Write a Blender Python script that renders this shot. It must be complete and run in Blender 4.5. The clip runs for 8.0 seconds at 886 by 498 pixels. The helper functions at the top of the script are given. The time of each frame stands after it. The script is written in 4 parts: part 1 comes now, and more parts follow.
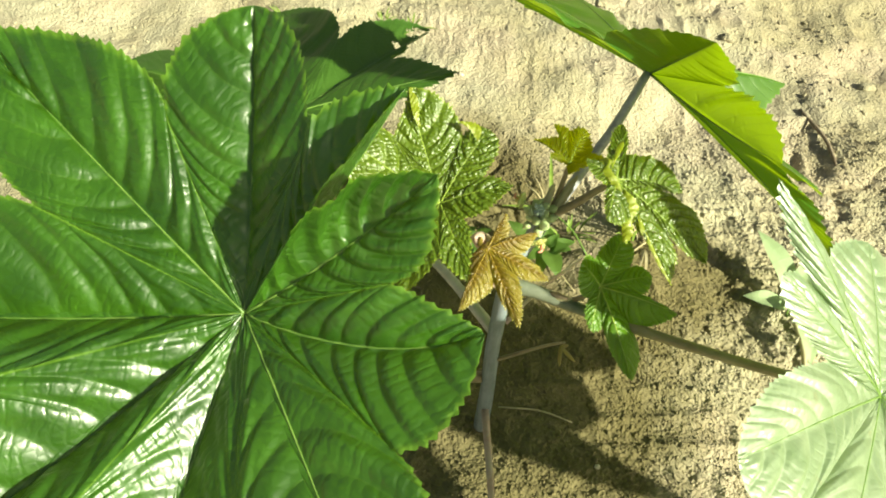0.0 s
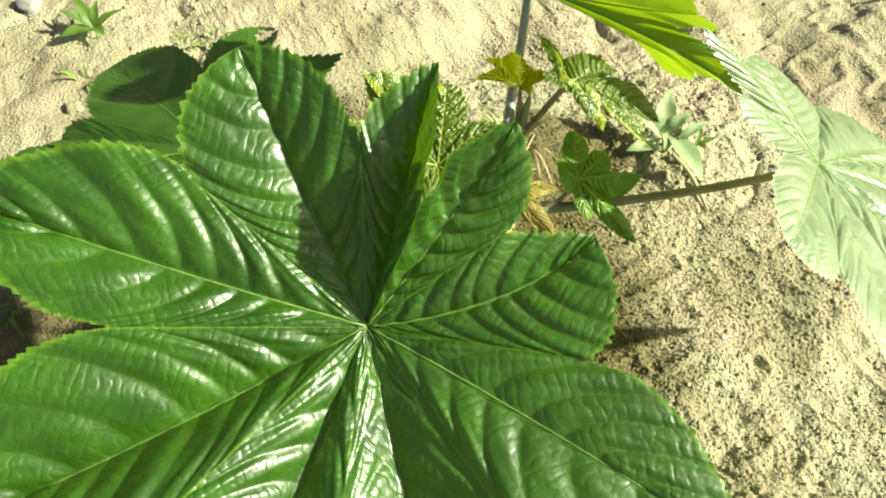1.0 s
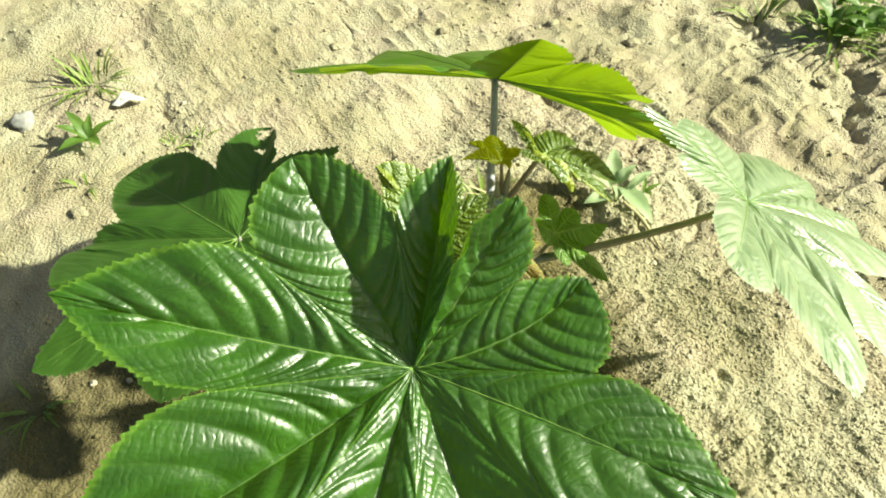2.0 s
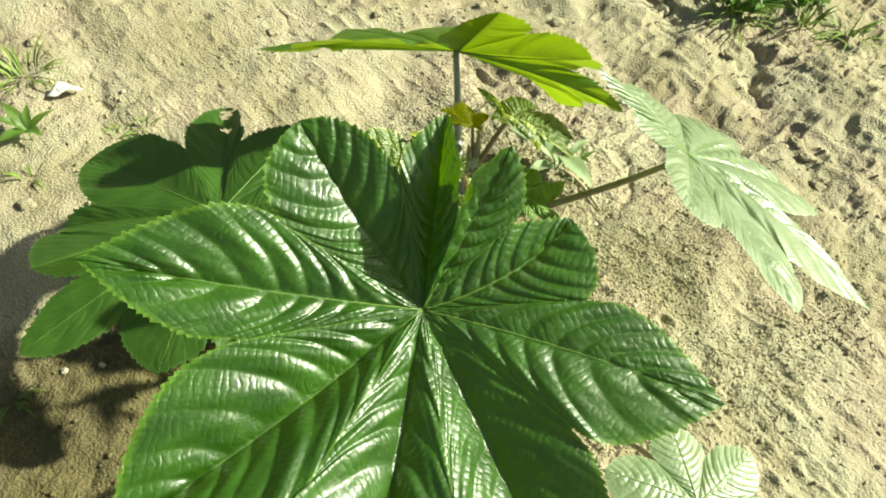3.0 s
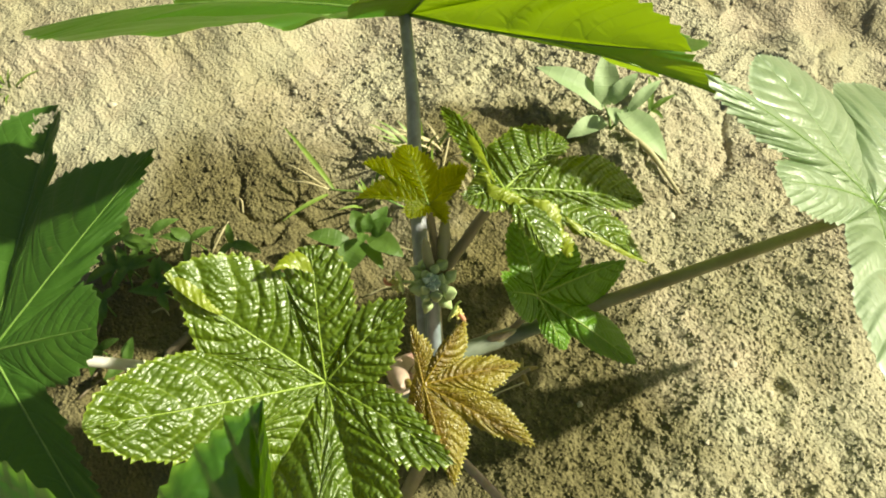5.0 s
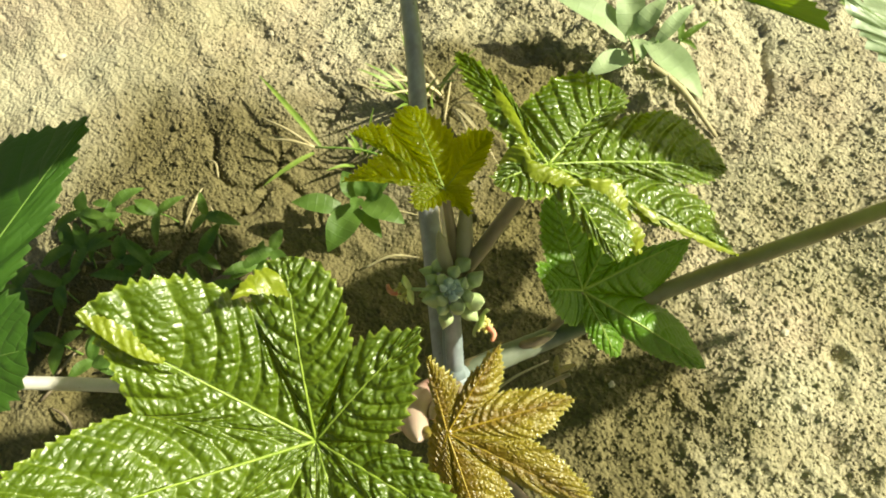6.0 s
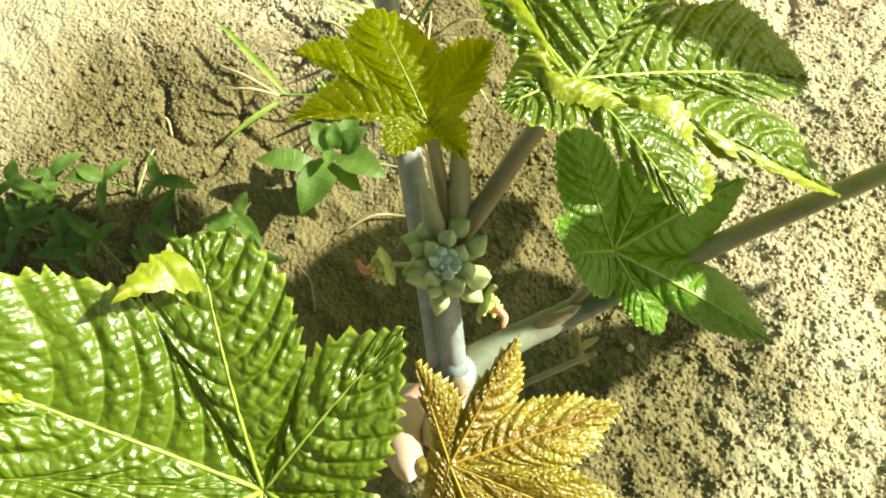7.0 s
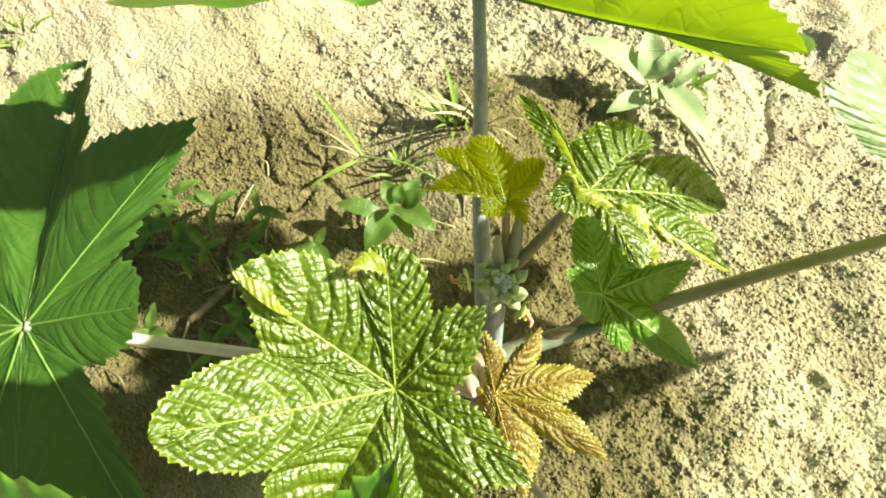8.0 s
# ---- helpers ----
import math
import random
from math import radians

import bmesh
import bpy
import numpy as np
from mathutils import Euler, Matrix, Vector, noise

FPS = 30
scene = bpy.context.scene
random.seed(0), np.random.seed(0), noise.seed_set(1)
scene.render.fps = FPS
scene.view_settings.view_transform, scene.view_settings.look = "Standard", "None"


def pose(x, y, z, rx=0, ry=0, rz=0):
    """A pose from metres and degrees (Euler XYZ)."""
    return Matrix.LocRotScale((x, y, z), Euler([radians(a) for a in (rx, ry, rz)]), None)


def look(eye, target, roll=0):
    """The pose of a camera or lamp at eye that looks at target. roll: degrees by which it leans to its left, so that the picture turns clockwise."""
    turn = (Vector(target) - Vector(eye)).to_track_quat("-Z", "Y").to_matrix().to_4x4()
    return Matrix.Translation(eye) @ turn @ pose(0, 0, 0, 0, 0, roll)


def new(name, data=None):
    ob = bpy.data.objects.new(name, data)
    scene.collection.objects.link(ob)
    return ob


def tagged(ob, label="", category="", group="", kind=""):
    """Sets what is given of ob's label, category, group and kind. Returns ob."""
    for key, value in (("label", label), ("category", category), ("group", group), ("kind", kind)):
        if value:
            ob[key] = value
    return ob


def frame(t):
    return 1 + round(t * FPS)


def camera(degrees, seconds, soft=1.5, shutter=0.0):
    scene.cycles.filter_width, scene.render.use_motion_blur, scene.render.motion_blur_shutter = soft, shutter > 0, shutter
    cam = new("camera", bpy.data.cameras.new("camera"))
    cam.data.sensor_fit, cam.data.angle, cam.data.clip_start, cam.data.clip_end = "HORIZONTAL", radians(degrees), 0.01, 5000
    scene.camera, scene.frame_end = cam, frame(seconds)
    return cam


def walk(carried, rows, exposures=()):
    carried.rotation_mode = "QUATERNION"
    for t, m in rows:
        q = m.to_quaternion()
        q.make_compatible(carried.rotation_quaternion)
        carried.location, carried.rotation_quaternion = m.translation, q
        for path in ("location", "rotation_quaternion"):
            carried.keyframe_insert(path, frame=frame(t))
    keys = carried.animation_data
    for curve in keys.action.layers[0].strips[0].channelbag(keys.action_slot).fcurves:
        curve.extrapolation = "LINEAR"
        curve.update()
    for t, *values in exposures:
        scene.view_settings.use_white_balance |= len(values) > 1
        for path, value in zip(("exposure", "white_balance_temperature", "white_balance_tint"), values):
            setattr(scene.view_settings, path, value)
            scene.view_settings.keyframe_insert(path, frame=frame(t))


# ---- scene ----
cam = camera(62.6, 8.0, soft=1.9)

PATH = [
    (0, (0.056, 0.039, 0.564), (0.133, 1.198, -1.064), 5.6),
    (0.2, (0.0336, 0.0461, 0.5520), (0.2447, 1.1546, -1.0993), 6.25),
    (0.5, (0.005, 0.065, 0.553), (0.264, 1.055, -1.165), 1.3),
    (0.7, (-0.034, 0.057, 0.589), (0.343, 1.044, -1.108), 3.0),
    (1, (-0.065, 0.051, 0.578), (0.511, 1.003, -1.083), 2.9),
    (1.5, (-0.096, 0.037, 0.613), (0.57, 0.973, -1.025), 1.7),
    (2, (-0.123, 0.028, 0.643), (0.632, 1.028, -0.915), 1.7),
    (2.2, (-0.145, 0.025, 0.644), (0.731, 0.95, -0.898), 3.6),
    (3.3, (-0.194, 0.028, 0.658), (0.744, 0.846, -0.908), 6.8),
    (3.5, (-0.175, 0.046, 0.648), (0.757, 0.86, -0.923), 5.6),
    (4, (-0.082, 0.114, 0.588), (0.78, 0.949, -1.012), 5.0),
    (4.2, (-0.0464, 0.1419, 0.5653), (0.7688, 0.9634, -1.0658), 3.42),
    (4.3, (-0.03, 0.152, 0.556), (0.761, 0.968, -1.09), 2.3),
    (4.5, (0.001, 0.171, 0.543), (0.691, 0.94, -1.17), -0.3),
    (4.7, (0.028, 0.186, 0.526), (0.656, 0.905, -1.232), -1.1),
    (5.8, (0.071, 0.23, 0.474), (0.588, 0.814, -1.368), -1.7),
    (6, (0.078, 0.241, 0.453), (0.565, 0.788, -1.408), -2.7),
    (6.2, (0.0830, 0.2523, 0.4267), (0.5696, 0.7528, -1.4475), -2.39),
    (6.5, (0.091, 0.256, 0.402), (0.506, 0.699, -1.503), -5.5),
    (6.8, (0.0923, 0.2570, 0.3955), (0.5097, 0.6821, -1.5136), -3.90),
    (7, (0.093, 0.257, 0.4), (0.511, 0.704, -1.505), -4.3),
    (7.2, (0.0906, 0.2565, 0.4193), (0.5364, 0.7590, -1.4645), -4.54),
    (7.5, (0.091, 0.255, 0.45), (0.561, 0.797, -1.417), -2.6),
    (7.8, (0.0704, 0.2466, 0.4802), (0.5470, 0.8077, -1.3794), -0.99),
    (8, (0.045, 0.237, 0.501), (0.567, 0.802, -1.345), 2.9),
]
EXPOSURES = [(0, 1.22, 6800, -7), (1, 1.26, 6700, -8), (2, 1.20, 6500, -8), (3.5, 0.92, 6500, -8), (4.5, 0.86, 6700, -6), (6, 1.0, 6900, -5), (6.5, 1.24, 6900, -4), (7, 1.56, 6850, -5), (7.5, 1.56, 6800, -5), (8, 1.58, 6800, -5)]
walk(cam, [(t, look(eye, target, roll)) for t, eye, target, roll in PATH], EXPOSURES)

# ---- light ----
SUN_TO = Vector((1.12, -0.74, 1.0)).normalized()
sun_data = bpy.data.lights.new("sun", "SUN")
sun_data.energy, sun_data.angle, sun_data.color = 5.0, radians(1.2), (1.0, 0.92, 0.76)
sun = new("sun", sun_data)
sun.matrix_world = look(SUN_TO * 5, (0, 0, 0))
world = bpy.data.worlds.new("sky")
scene.world = world
world.use_nodes = True
wn = world.node_tree.nodes
sky = wn.new("ShaderNodeTexSky")
sky.sky_type, sky.sun_disc = "NISHITA", False
sky.dust_density = 6.0
sky.sun_elevation = math.asin(SUN_TO.z)
sky.sun_rotation = math.atan2(SUN_TO.x, SUN_TO.y)
wn["Background"].inputs["Strength"].default_value = 0.036
world.node_tree.links.new(sky.outputs[0], wn["Background"].inputs[0])


# ---- materials ----
class Nodes:
    """A small builder for node materials."""

    def __init__(self, name):
        self.mat = bpy.data.materials.new(name)
        self.mat.use_nodes = True
        self.tree = self.mat.node_tree
        self.bsdf = self.tree.nodes["Principled BSDF"]
        self.out = self.tree.nodes["Material Output"]

    def add(self, kind, **sockets):
        node = self.tree.nodes.new(kind)
        for key, value in sockets.items():
            self.put(node, key.replace("_", " "), value)
        return node

    def put(self, node, key, value):
        socket = node.inputs[int(key)] if key.isdigit() else node.inputs[key]
        if isinstance(value, bpy.types.NodeSocket):
            self.tree.links.new(value, socket)
        else:
            socket.default_value = value

    def math(self, op, a, b=0.0, c=None):
        node = self.add("ShaderNodeMath")
        node.operation = op
        self.put(node, "0", a)
        self.put(node, "1", b)
        if c is not None:
            self.put(node, "2", c)
        return node.outputs[0]

    def mix(self, f, a, b):
        node = self.add("ShaderNodeMix")
        node.data_type = "RGBA"
        self.put(node, "0", f)
        self.put(node, "6", a)
        self.put(node, "7", b)
        return node.outputs[2]

    def noise(self, vector, scale, detail=4.0, rough=0.6):
        node = self.add("ShaderNodeTexNoise", Vector=vector, Scale=scale, Detail=detail, Roughness=rough)
        return node.outputs[0]

    def span(self, value, lo, hi, to_lo=0.0, to_hi=1.0):
        node = self.add("ShaderNodeMapRange")
        node.interpolation_type = "SMOOTHSTEP"
        for key, v in zip("01234", (value, lo, hi, to_lo, to_hi)):
            self.put(node, key, v)
        return node.outputs[0]


def rgb(r, g, b):
    return (r, g, b, 1.0)


def leaf_material(name, top, light, vein, through_colour, through_amount, rough, tertiary, bump, sheen=0.0, spots=0.0, blister=0.0, vein_mark=0.45, glint=0.2, beads=0.0, gloss=0.6, inner=None, pucker=0.0, cell_scale=420.0):
    """A leaf blade: side veins and a net of ladder veins from the blade's own grid (UV), blisters between, two scales of tone."""
    m = Nodes(name)
    grid = m.add("ShaderNodeUVMap")
    grid.uv_map = "UVMap"
    sep = m.add("ShaderNodeSeparateXYZ", Vector=grid.outputs[0])
    u, v = sep.outputs[0], m.math("ABSOLUTE", sep.outputs[1])
    lengths = m.add("ShaderNodeUVMap")
    lengths.uv_map = "Lengths"
    reach = m.add("ShaderNodeSeparateXYZ", Vector=lengths.outputs[0])
    obj = m.add("ShaderNodeTexCoord").outputs["Object"]
    big = m.noise(obj, 28.0, 3.0)
    fine = m.noise(obj, 420.0, 3.0)
    frac = m.math("ABSOLUTE", m.math("SUBTRACT", m.math("FRACT", u), 0.5))
    side = m.span(frac, 0.465, 0.495)
    flow = m.noise(obj, 70.0, 2.0)
    strip = m.add("ShaderNodeTexWhiteNoise")
    strip.noise_dimensions = "1D"
    row = m.math("ADD", m.math("FLOOR", u), m.math("MULTIPLY", m.math("SIGN", sep.outputs[1]), 500.0))
    m.put(strip, "W", row)
    run = m.math("ADD", m.math("DIVIDE", reach.outputs[0], tertiary), m.math("ADD", m.math("MULTIPLY", strip.outputs["Value"], 7.0), m.math("MULTIPLY", flow, 2.4)))
    rung = m.math("ABSOLUTE", m.math("SUBTRACT", m.math("FRACT", run), 0.5))
    faint = m.span(m.noise(obj, 55.0, 2.0), 0.38, 0.62, 0.15, 1.0)
    net = m.math("MULTIPLY", m.span(rung, 0.43, 0.49), m.math("MULTIPLY", faint, 1.0 - blister))
    colour = m.mix(m.span(big, 0.3, 0.7), rgb(*top), rgb(*light))
    colour = m.mix(m.math("MULTIPLY", m.span(fine, 0.4, 0.75), 0.3), colour, rgb(*[c * 0.6 for c in top]))
    if inner:
        colour = m.mix(m.span(m.math("ADD", v, m.math("MULTIPLY", m.math("SUBTRACT", flow, 0.5), 0.3)), 0.05, 0.6, 0.8, 0.0), colour, rgb(*inner))
    rim = m.span(v, 0.93, 1.0, 0.0, 0.6)
    colour = m.mix(rim, colour, rgb(*vein))
    colour = m.mix(m.math("MULTIPLY", side, vein_mark), colour, rgb(*vein))
    colour = m.mix(m.math("MULTIPLY", net, 0.10), colour, rgb(*vein))
    if spots:
        holes = m.noise(obj, 90.0, 2.0)
        colour = m.mix(m.span(holes, 0.68, 0.74, 0.0, spots), colour, rgb(0.18, 0.13, 0.04))
    m.put(m.bsdf, "Base Color", colour)
    m.put(m.bsdf, "Roughness", m.math("ADD", m.math("MULTIPLY", big, 0.16), rough - 0.08))
    m.put(m.bsdf, "Specular IOR Level", gloss)
    m.put(m.bsdf, "Coat Weight", sheen)
    m.put(m.bsdf, "Coat Roughness", glint)
    crease = m.math("MULTIPLY", m.span(rung, 0.02 + 0.28 * (1 - blister), 0.5, 1.0, 0.0), m.math("ADD", m.math("MULTIPLY", faint, 1.0 - blister), blister))
    groove = m.span(frac, 0.05 + 0.35 * (1 - blister), 0.5, 1.0, 0.0)
    sharp = m.math("ADD", m.math("MULTIPLY", crease, 0.5 * (1 - blister)), m.math("MULTIPLY", groove, 0.6 * (1 - blister)))
    puffed = m.math("MULTIPLY", m.math("MULTIPLY", m.math("ADD", m.math("MULTIPLY", crease, 0.38), 0.62), groove), blister * (1 - beads))
    height = m.math("ADD", m.math("ADD", sharp, puffed), m.math("MULTIPLY", fine, 0.05 * (1 - 0.8 * blister)))
    if beads:
        cells = m.add("ShaderNodeTexVoronoi", Vector=obj, Scale=1100.0, Randomness=0.8)
        cells.feature = "SMOOTH_F1"
        height = m.math("ADD", height, m.math("MULTIPLY", m.math("SUBTRACT", 0.8, cells.outputs["Distance"]), beads))
    if pucker:
        quilts = m.add("ShaderNodeTexVoronoi", Vector=obj, Scale=cell_scale, Randomness=0.85)
        quilts.feature = "DISTANCE_TO_EDGE"
        puffs = m.math("POWER", m.span(quilts.outputs["Distance"], 0.0, 0.42), 0.6)
        height = m.math("ADD", height, m.math("MULTIPLY", puffs, pucker))
    bumped = m.add("ShaderNodeBump", Height=height, Strength=0.9, Distance=bump)
    m.put(m.bsdf, "Normal", bumped.outputs[0])
    m.put(m.bsdf, "Coat Normal", bumped.outputs[0])
    glow = m.add("ShaderNodeBsdfTranslucent", Color=m.mix(m.math("MULTIPLY", side, 0.4), rgb(*through_colour), rgb(*[c * 0.6 for c in through_colour])), Normal=bumped.outputs[0])
    both = m.add("ShaderNodeMixShader", **{"0": through_amount, "1": m.bsdf.outputs[0], "2": glow.outputs[0]})
    m.put(m.out, "Surface", both.outputs[0])
    return m.mat


def stalk_material(name, a, b, rough=0.45, bloom=(0.3, 0.32, 0.36), bloom_amount=0.3):
    """A waxy stalk: long streaks, a dusty bloom and small scars."""
    m = Nodes(name)
    obj = m.add("ShaderNodeTexCoord").outputs["Object"]
    streak = m.add("ShaderNodeMapping", Vector=obj, Scale=(260, 260, 30))
    s = m.noise(streak.outputs[0], 1.0, 3.0)
    patch = m.noise(obj, 45.0, 4.0)
    scar = m.noise(obj, 300.0, 2.0)
    colour = m.mix(m.span(patch, 0.35, 0.65), rgb(*a), rgb(*b))
    colour = m.mix(m.math("MULTIPLY", m.span(s, 0.4, 0.7), bloom_amount), colour, rgb(*bloom))
    colour = m.mix(m.span(scar, 0.68, 0.74, 0.0, 0.5), colour, rgb(0.09, 0.06, 0.035))
    m.put(m.bsdf, "Base Color", colour)
    m.put(m.bsdf, "Roughness", rough)
    bumped = m.add("ShaderNodeBump", Height=s, Strength=0.3, Distance=0.0004)
    m.put(m.bsdf, "Normal", bumped.outputs[0])
    return m.mat


def soil_material():
    """Dry loam: cream and pinkish tones in broad patches, finer mottling, grit, and dark discs about the plant for
    moist soil and painted-in shade.
    """
    m = Nodes("dry_soil")
    obj = m.add("ShaderNodeTexCoord").outputs["Object"]
    broad = m.noise(obj, 4.2, 5.0, 0.6)
    tint = m.noise(obj, 7.5, 3.0, 0.55)
    mid = m.noise(obj, 24.0, 5.0, 0.65)
    fine = m.noise(obj, 210.0, 5.0, 0.7)
    grit = m.add("ShaderNodeTexVoronoi", Vector=obj, Scale=260.0)
    colour = m.mix(m.span(broad, 0.36, 0.64), rgb(0.295, 0.262, 0.160), rgb(0.41, 0.38, 0.266))
    colour = m.mix(m.span(tint, 0.46, 0.66, 0.0, 0.7), colour, rgb(0.425, 0.355, 0.262))
    colour = m.mix(m.span(mid, 0.45, 0.74, 0.0, 0.5), colour, rgb(0.215, 0.170, 0.096))
    colour = m.mix(m.span(fine, 0.42, 0.7, 0.0, 0.4), colour, rgb(0.45, 0.41, 0.29))
    colour = m.mix(m.span(grit.outputs["Distance"], 0.0, 0.22, 0.2, 0.0), colour, rgb(0.53, 0.47, 0.36))
    # dark discs: moist brown soil, with shade of leaves and weed painted in
    for cx, cy, r, shade_and_damp in ((0.08, 0.46, 0.20, 0.85), (0.16, 0.27, 0.17, 0.85), (-0.17, 0.42, 0.20, 0.85), (0.30, 0.41, 0.10, 0.85)):
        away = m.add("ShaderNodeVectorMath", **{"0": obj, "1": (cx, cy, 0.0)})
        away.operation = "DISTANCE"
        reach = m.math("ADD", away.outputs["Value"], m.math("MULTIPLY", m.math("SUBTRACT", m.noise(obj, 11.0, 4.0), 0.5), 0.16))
        colour = m.mix(m.span(reach, r * 0.5, r, shade_and_damp, 0.0), colour, rgb(0.122, 0.102, 0.040))
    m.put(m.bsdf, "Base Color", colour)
    m.put(m.bsdf, "Roughness", 0.95)
    m.put(m.bsdf, "Specular IOR Level", 0.15)
    crumb = m.add("ShaderNodeTexVoronoi", Vector=obj, Scale=430.0)
    h = m.math("ADD", m.math("MULTIPLY", fine, 0.8), m.math("ADD", m.math("MULTIPLY", grit.outputs["Distance"], -0.5), m.math("MULTIPLY", crumb.outputs["Distance"], -0.45)))
    bumped = m.add("ShaderNodeBump", Height=h, Strength=1.0, Distance=0.0024)
    m.put(m.bsdf, "Normal", bumped.outputs[0])
    return m.mat


def plain_material(name, a, b, scale, rough, bump=0.0005, vary=0.0):
    """A two-tone surface with fine relief."""
    m = Nodes(name)
    obj = m.add("ShaderNodeTexCoord").outputs["Object"]
    n = m.noise(obj, scale, 5.0, 0.65)
    colour = m.mix(m.span(n, 0.35, 0.68), rgb(*a), rgb(*b))
    if vary:
        isle = m.add("ShaderNodeNewGeometry").outputs["Random Per Island"]
        colour = m.mix(m.math("MULTIPLY", isle, vary), colour, rgb(*[c * 0.45 for c in a]))
    m.put(m.bsdf, "Base Color", colour)
    m.put(m.bsdf, "Roughness", rough)
    bumped = m.add("ShaderNodeBump", Height=n, Strength=0.6, Distance=bump)
    m.put(m.bsdf, "Normal", bumped.outputs[0])
    return m.mat


GREEN = leaf_material("mature_leaf", (0.016, 0.060, 0.0014), (0.038, 0.118, 0.0026), (0.15, 0.28, 0.02), (0.22, 0.46, 0.002), 0.17, 0.46, 4.6, 0.00050, 0.75, blister=0.5, vein_mark=0.12, glint=0.33, gloss=0.7, pucker=0.22, cell_scale=210.0)
# lit copy of the mature leaf: lighter, more see-through for the backlit blade
GREEN_BACKLIT = leaf_material("backlit_leaf", (0.035, 0.120, 0.008), (0.050, 0.150, 0.010), (0.12, 0.26, 0.04), (0.40, 0.58, 0.010), 0.42, 0.42, 4.5, 0.00012, 0.1, 0.3, 0.0, 0.3)
# shaded copy of the mature leaf: matte, its colour set for the shade
SHADE = leaf_material("shaded_leaf", (0.036, 0.098, 0.008), (0.050, 0.125, 0.010), (0.10, 0.19, 0.04), (0.17, 0.32, 0.012), 0.20, 0.55, 4.5, 0.0002, 0.0, 0.3, 0.0, 0.25)
# the sun's whitish sheen is partly put into these lightened base colours
PALE = leaf_material("sheen_whitened_leaf", (0.17, 0.255, 0.120), (0.29, 0.37, 0.22), (0.42, 0.52, 0.34), (0.38, 0.54, 0.15), 0.28, 0.42, 4.0, 0.0003, 1.0, 0.3, 0.4, glint=0.40, gloss=1.0, pucker=0.2, cell_scale=230.0)
YOUNG = leaf_material("young_leaf", (0.056, 0.102, 0.003), (0.098, 0.156, 0.006), (0.32, 0.42, 0.04), (0.38, 0.50, 0.006), 0.20, 0.42, 2.6, 0.0008, 0.65, 0.0, 0.6, 0.30, 0.34, gloss=0.65, pucker=0.26, cell_scale=390.0)
GLOSSY = leaf_material("glossy_side_leaf", (0.050, 0.095, 0.003), (0.092, 0.150, 0.005), (0.32, 0.40, 0.04), (0.38, 0.46, 0.005), 0.22, 0.38, 2.2, 0.0010, 0.6, 0.0, 0.6, 0.5, 0.22, gloss=0.6, pucker=0.22, cell_scale=480.0)
# the bright vein colour also paints the glints on the beaded rim
BUDLEAF = leaf_material("yellow_green_leaf", (0.110, 0.150, 0.003), (0.17, 0.215, 0.004), (0.66, 0.66, 0.10), (0.66, 0.70, 0.010), 0.62, 0.40, 1.7, 0.0006, 0.15, 0.0, 0.3, pucker=0.3, cell_scale=700.0)
UNDERSIDE = leaf_material("pale_leaf_underside", (0.20, 0.25, 0.012), (0.29, 0.34, 0.028), (0.44, 0.46, 0.09), (0.46, 0.52, 0.02), 0.34, 0.42, 1.6, 0.0003, 0.2, 0.0, 0.5, 0.08, pucker=0.35, cell_scale=520.0)
STAR = leaf_material("small_side_leaf", (0.060, 0.150, 0.006), (0.095, 0.205, 0.008), (0.28, 0.42, 0.08), (0.28, 0.50, 0.015), 0.26, 0.42, 2.2, 0.0005, 0.2, 0.0, 0.3, pucker=0.3, cell_scale=380.0)
BRONZE = leaf_material("bronze_leaf", (0.190, 0.142, 0.009), (0.29, 0.238, 0.022), (0.56, 0.54, 0.14), (0.42, 0.33, 0.012), 0.30, 0.40, 1.6, 0.0006, 0.45, 0.0, 1.0, 0.25, 0.26, 0.5, inner=(0.150, 0.085, 0.006), pucker=0.35, cell_scale=760.0)
RIB_GREEN = plain_material("pale_green_rib", (0.11, 0.20, 0.035), (0.17, 0.27, 0.055), 220.0, 0.42)
RIB_YELLOW = plain_material("yellow_green_rib", (0.22, 0.31, 0.04), (0.29, 0.38, 0.06), 220.0, 0.42)
RIB_BRONZE = plain_material("bronze_rib", (0.30, 0.20, 0.015), (0.38, 0.29, 0.03), 220.0, 0.42)
STEM = stalk_material("waxy_stem", (0.17, 0.21, 0.22), (0.23, 0.26, 0.29), 0.45, (0.34, 0.39, 0.46), 0.5)
PETIOLE_GREY = stalk_material("grey_lilac_stalk", (0.23, 0.22, 0.25), (0.30, 0.30, 0.36), 0.42, (0.42, 0.44, 0.54), 0.45)
PETIOLE_BROWN = stalk_material("olive_brown_stalk", (0.22, 0.17, 0.10), (0.27, 0.23, 0.13), 0.42, (0.33, 0.28, 0.22), 0.3)
PETIOLE_PINK = stalk_material("pinkish_stalk", (0.46, 0.30, 0.26), (0.52, 0.42, 0.36), 0.42, (0.58, 0.48, 0.44), 0.4)
PETIOLE_PALE = stalk_material("pale_stalk", (0.44, 0.41, 0.37), (0.53, 0.50, 0.46), 0.42, (0.58, 0.55, 0.54), 0.4)
STIPULE = stalk_material("pink_bud_scale", (0.44, 0.22, 0.20), (0.46, 0.34, 0.27), 0.4, (0.50, 0.38, 0.34), 0.4)
SHEATH = stalk_material("olive_sheath", (0.32, 0.31, 0.17), (0.39, 0.36, 0.22), 0.5, (0.42, 0.36, 0.28), 0.3)
# grey-green kept dark: the shade on a stalk's base put into its colour
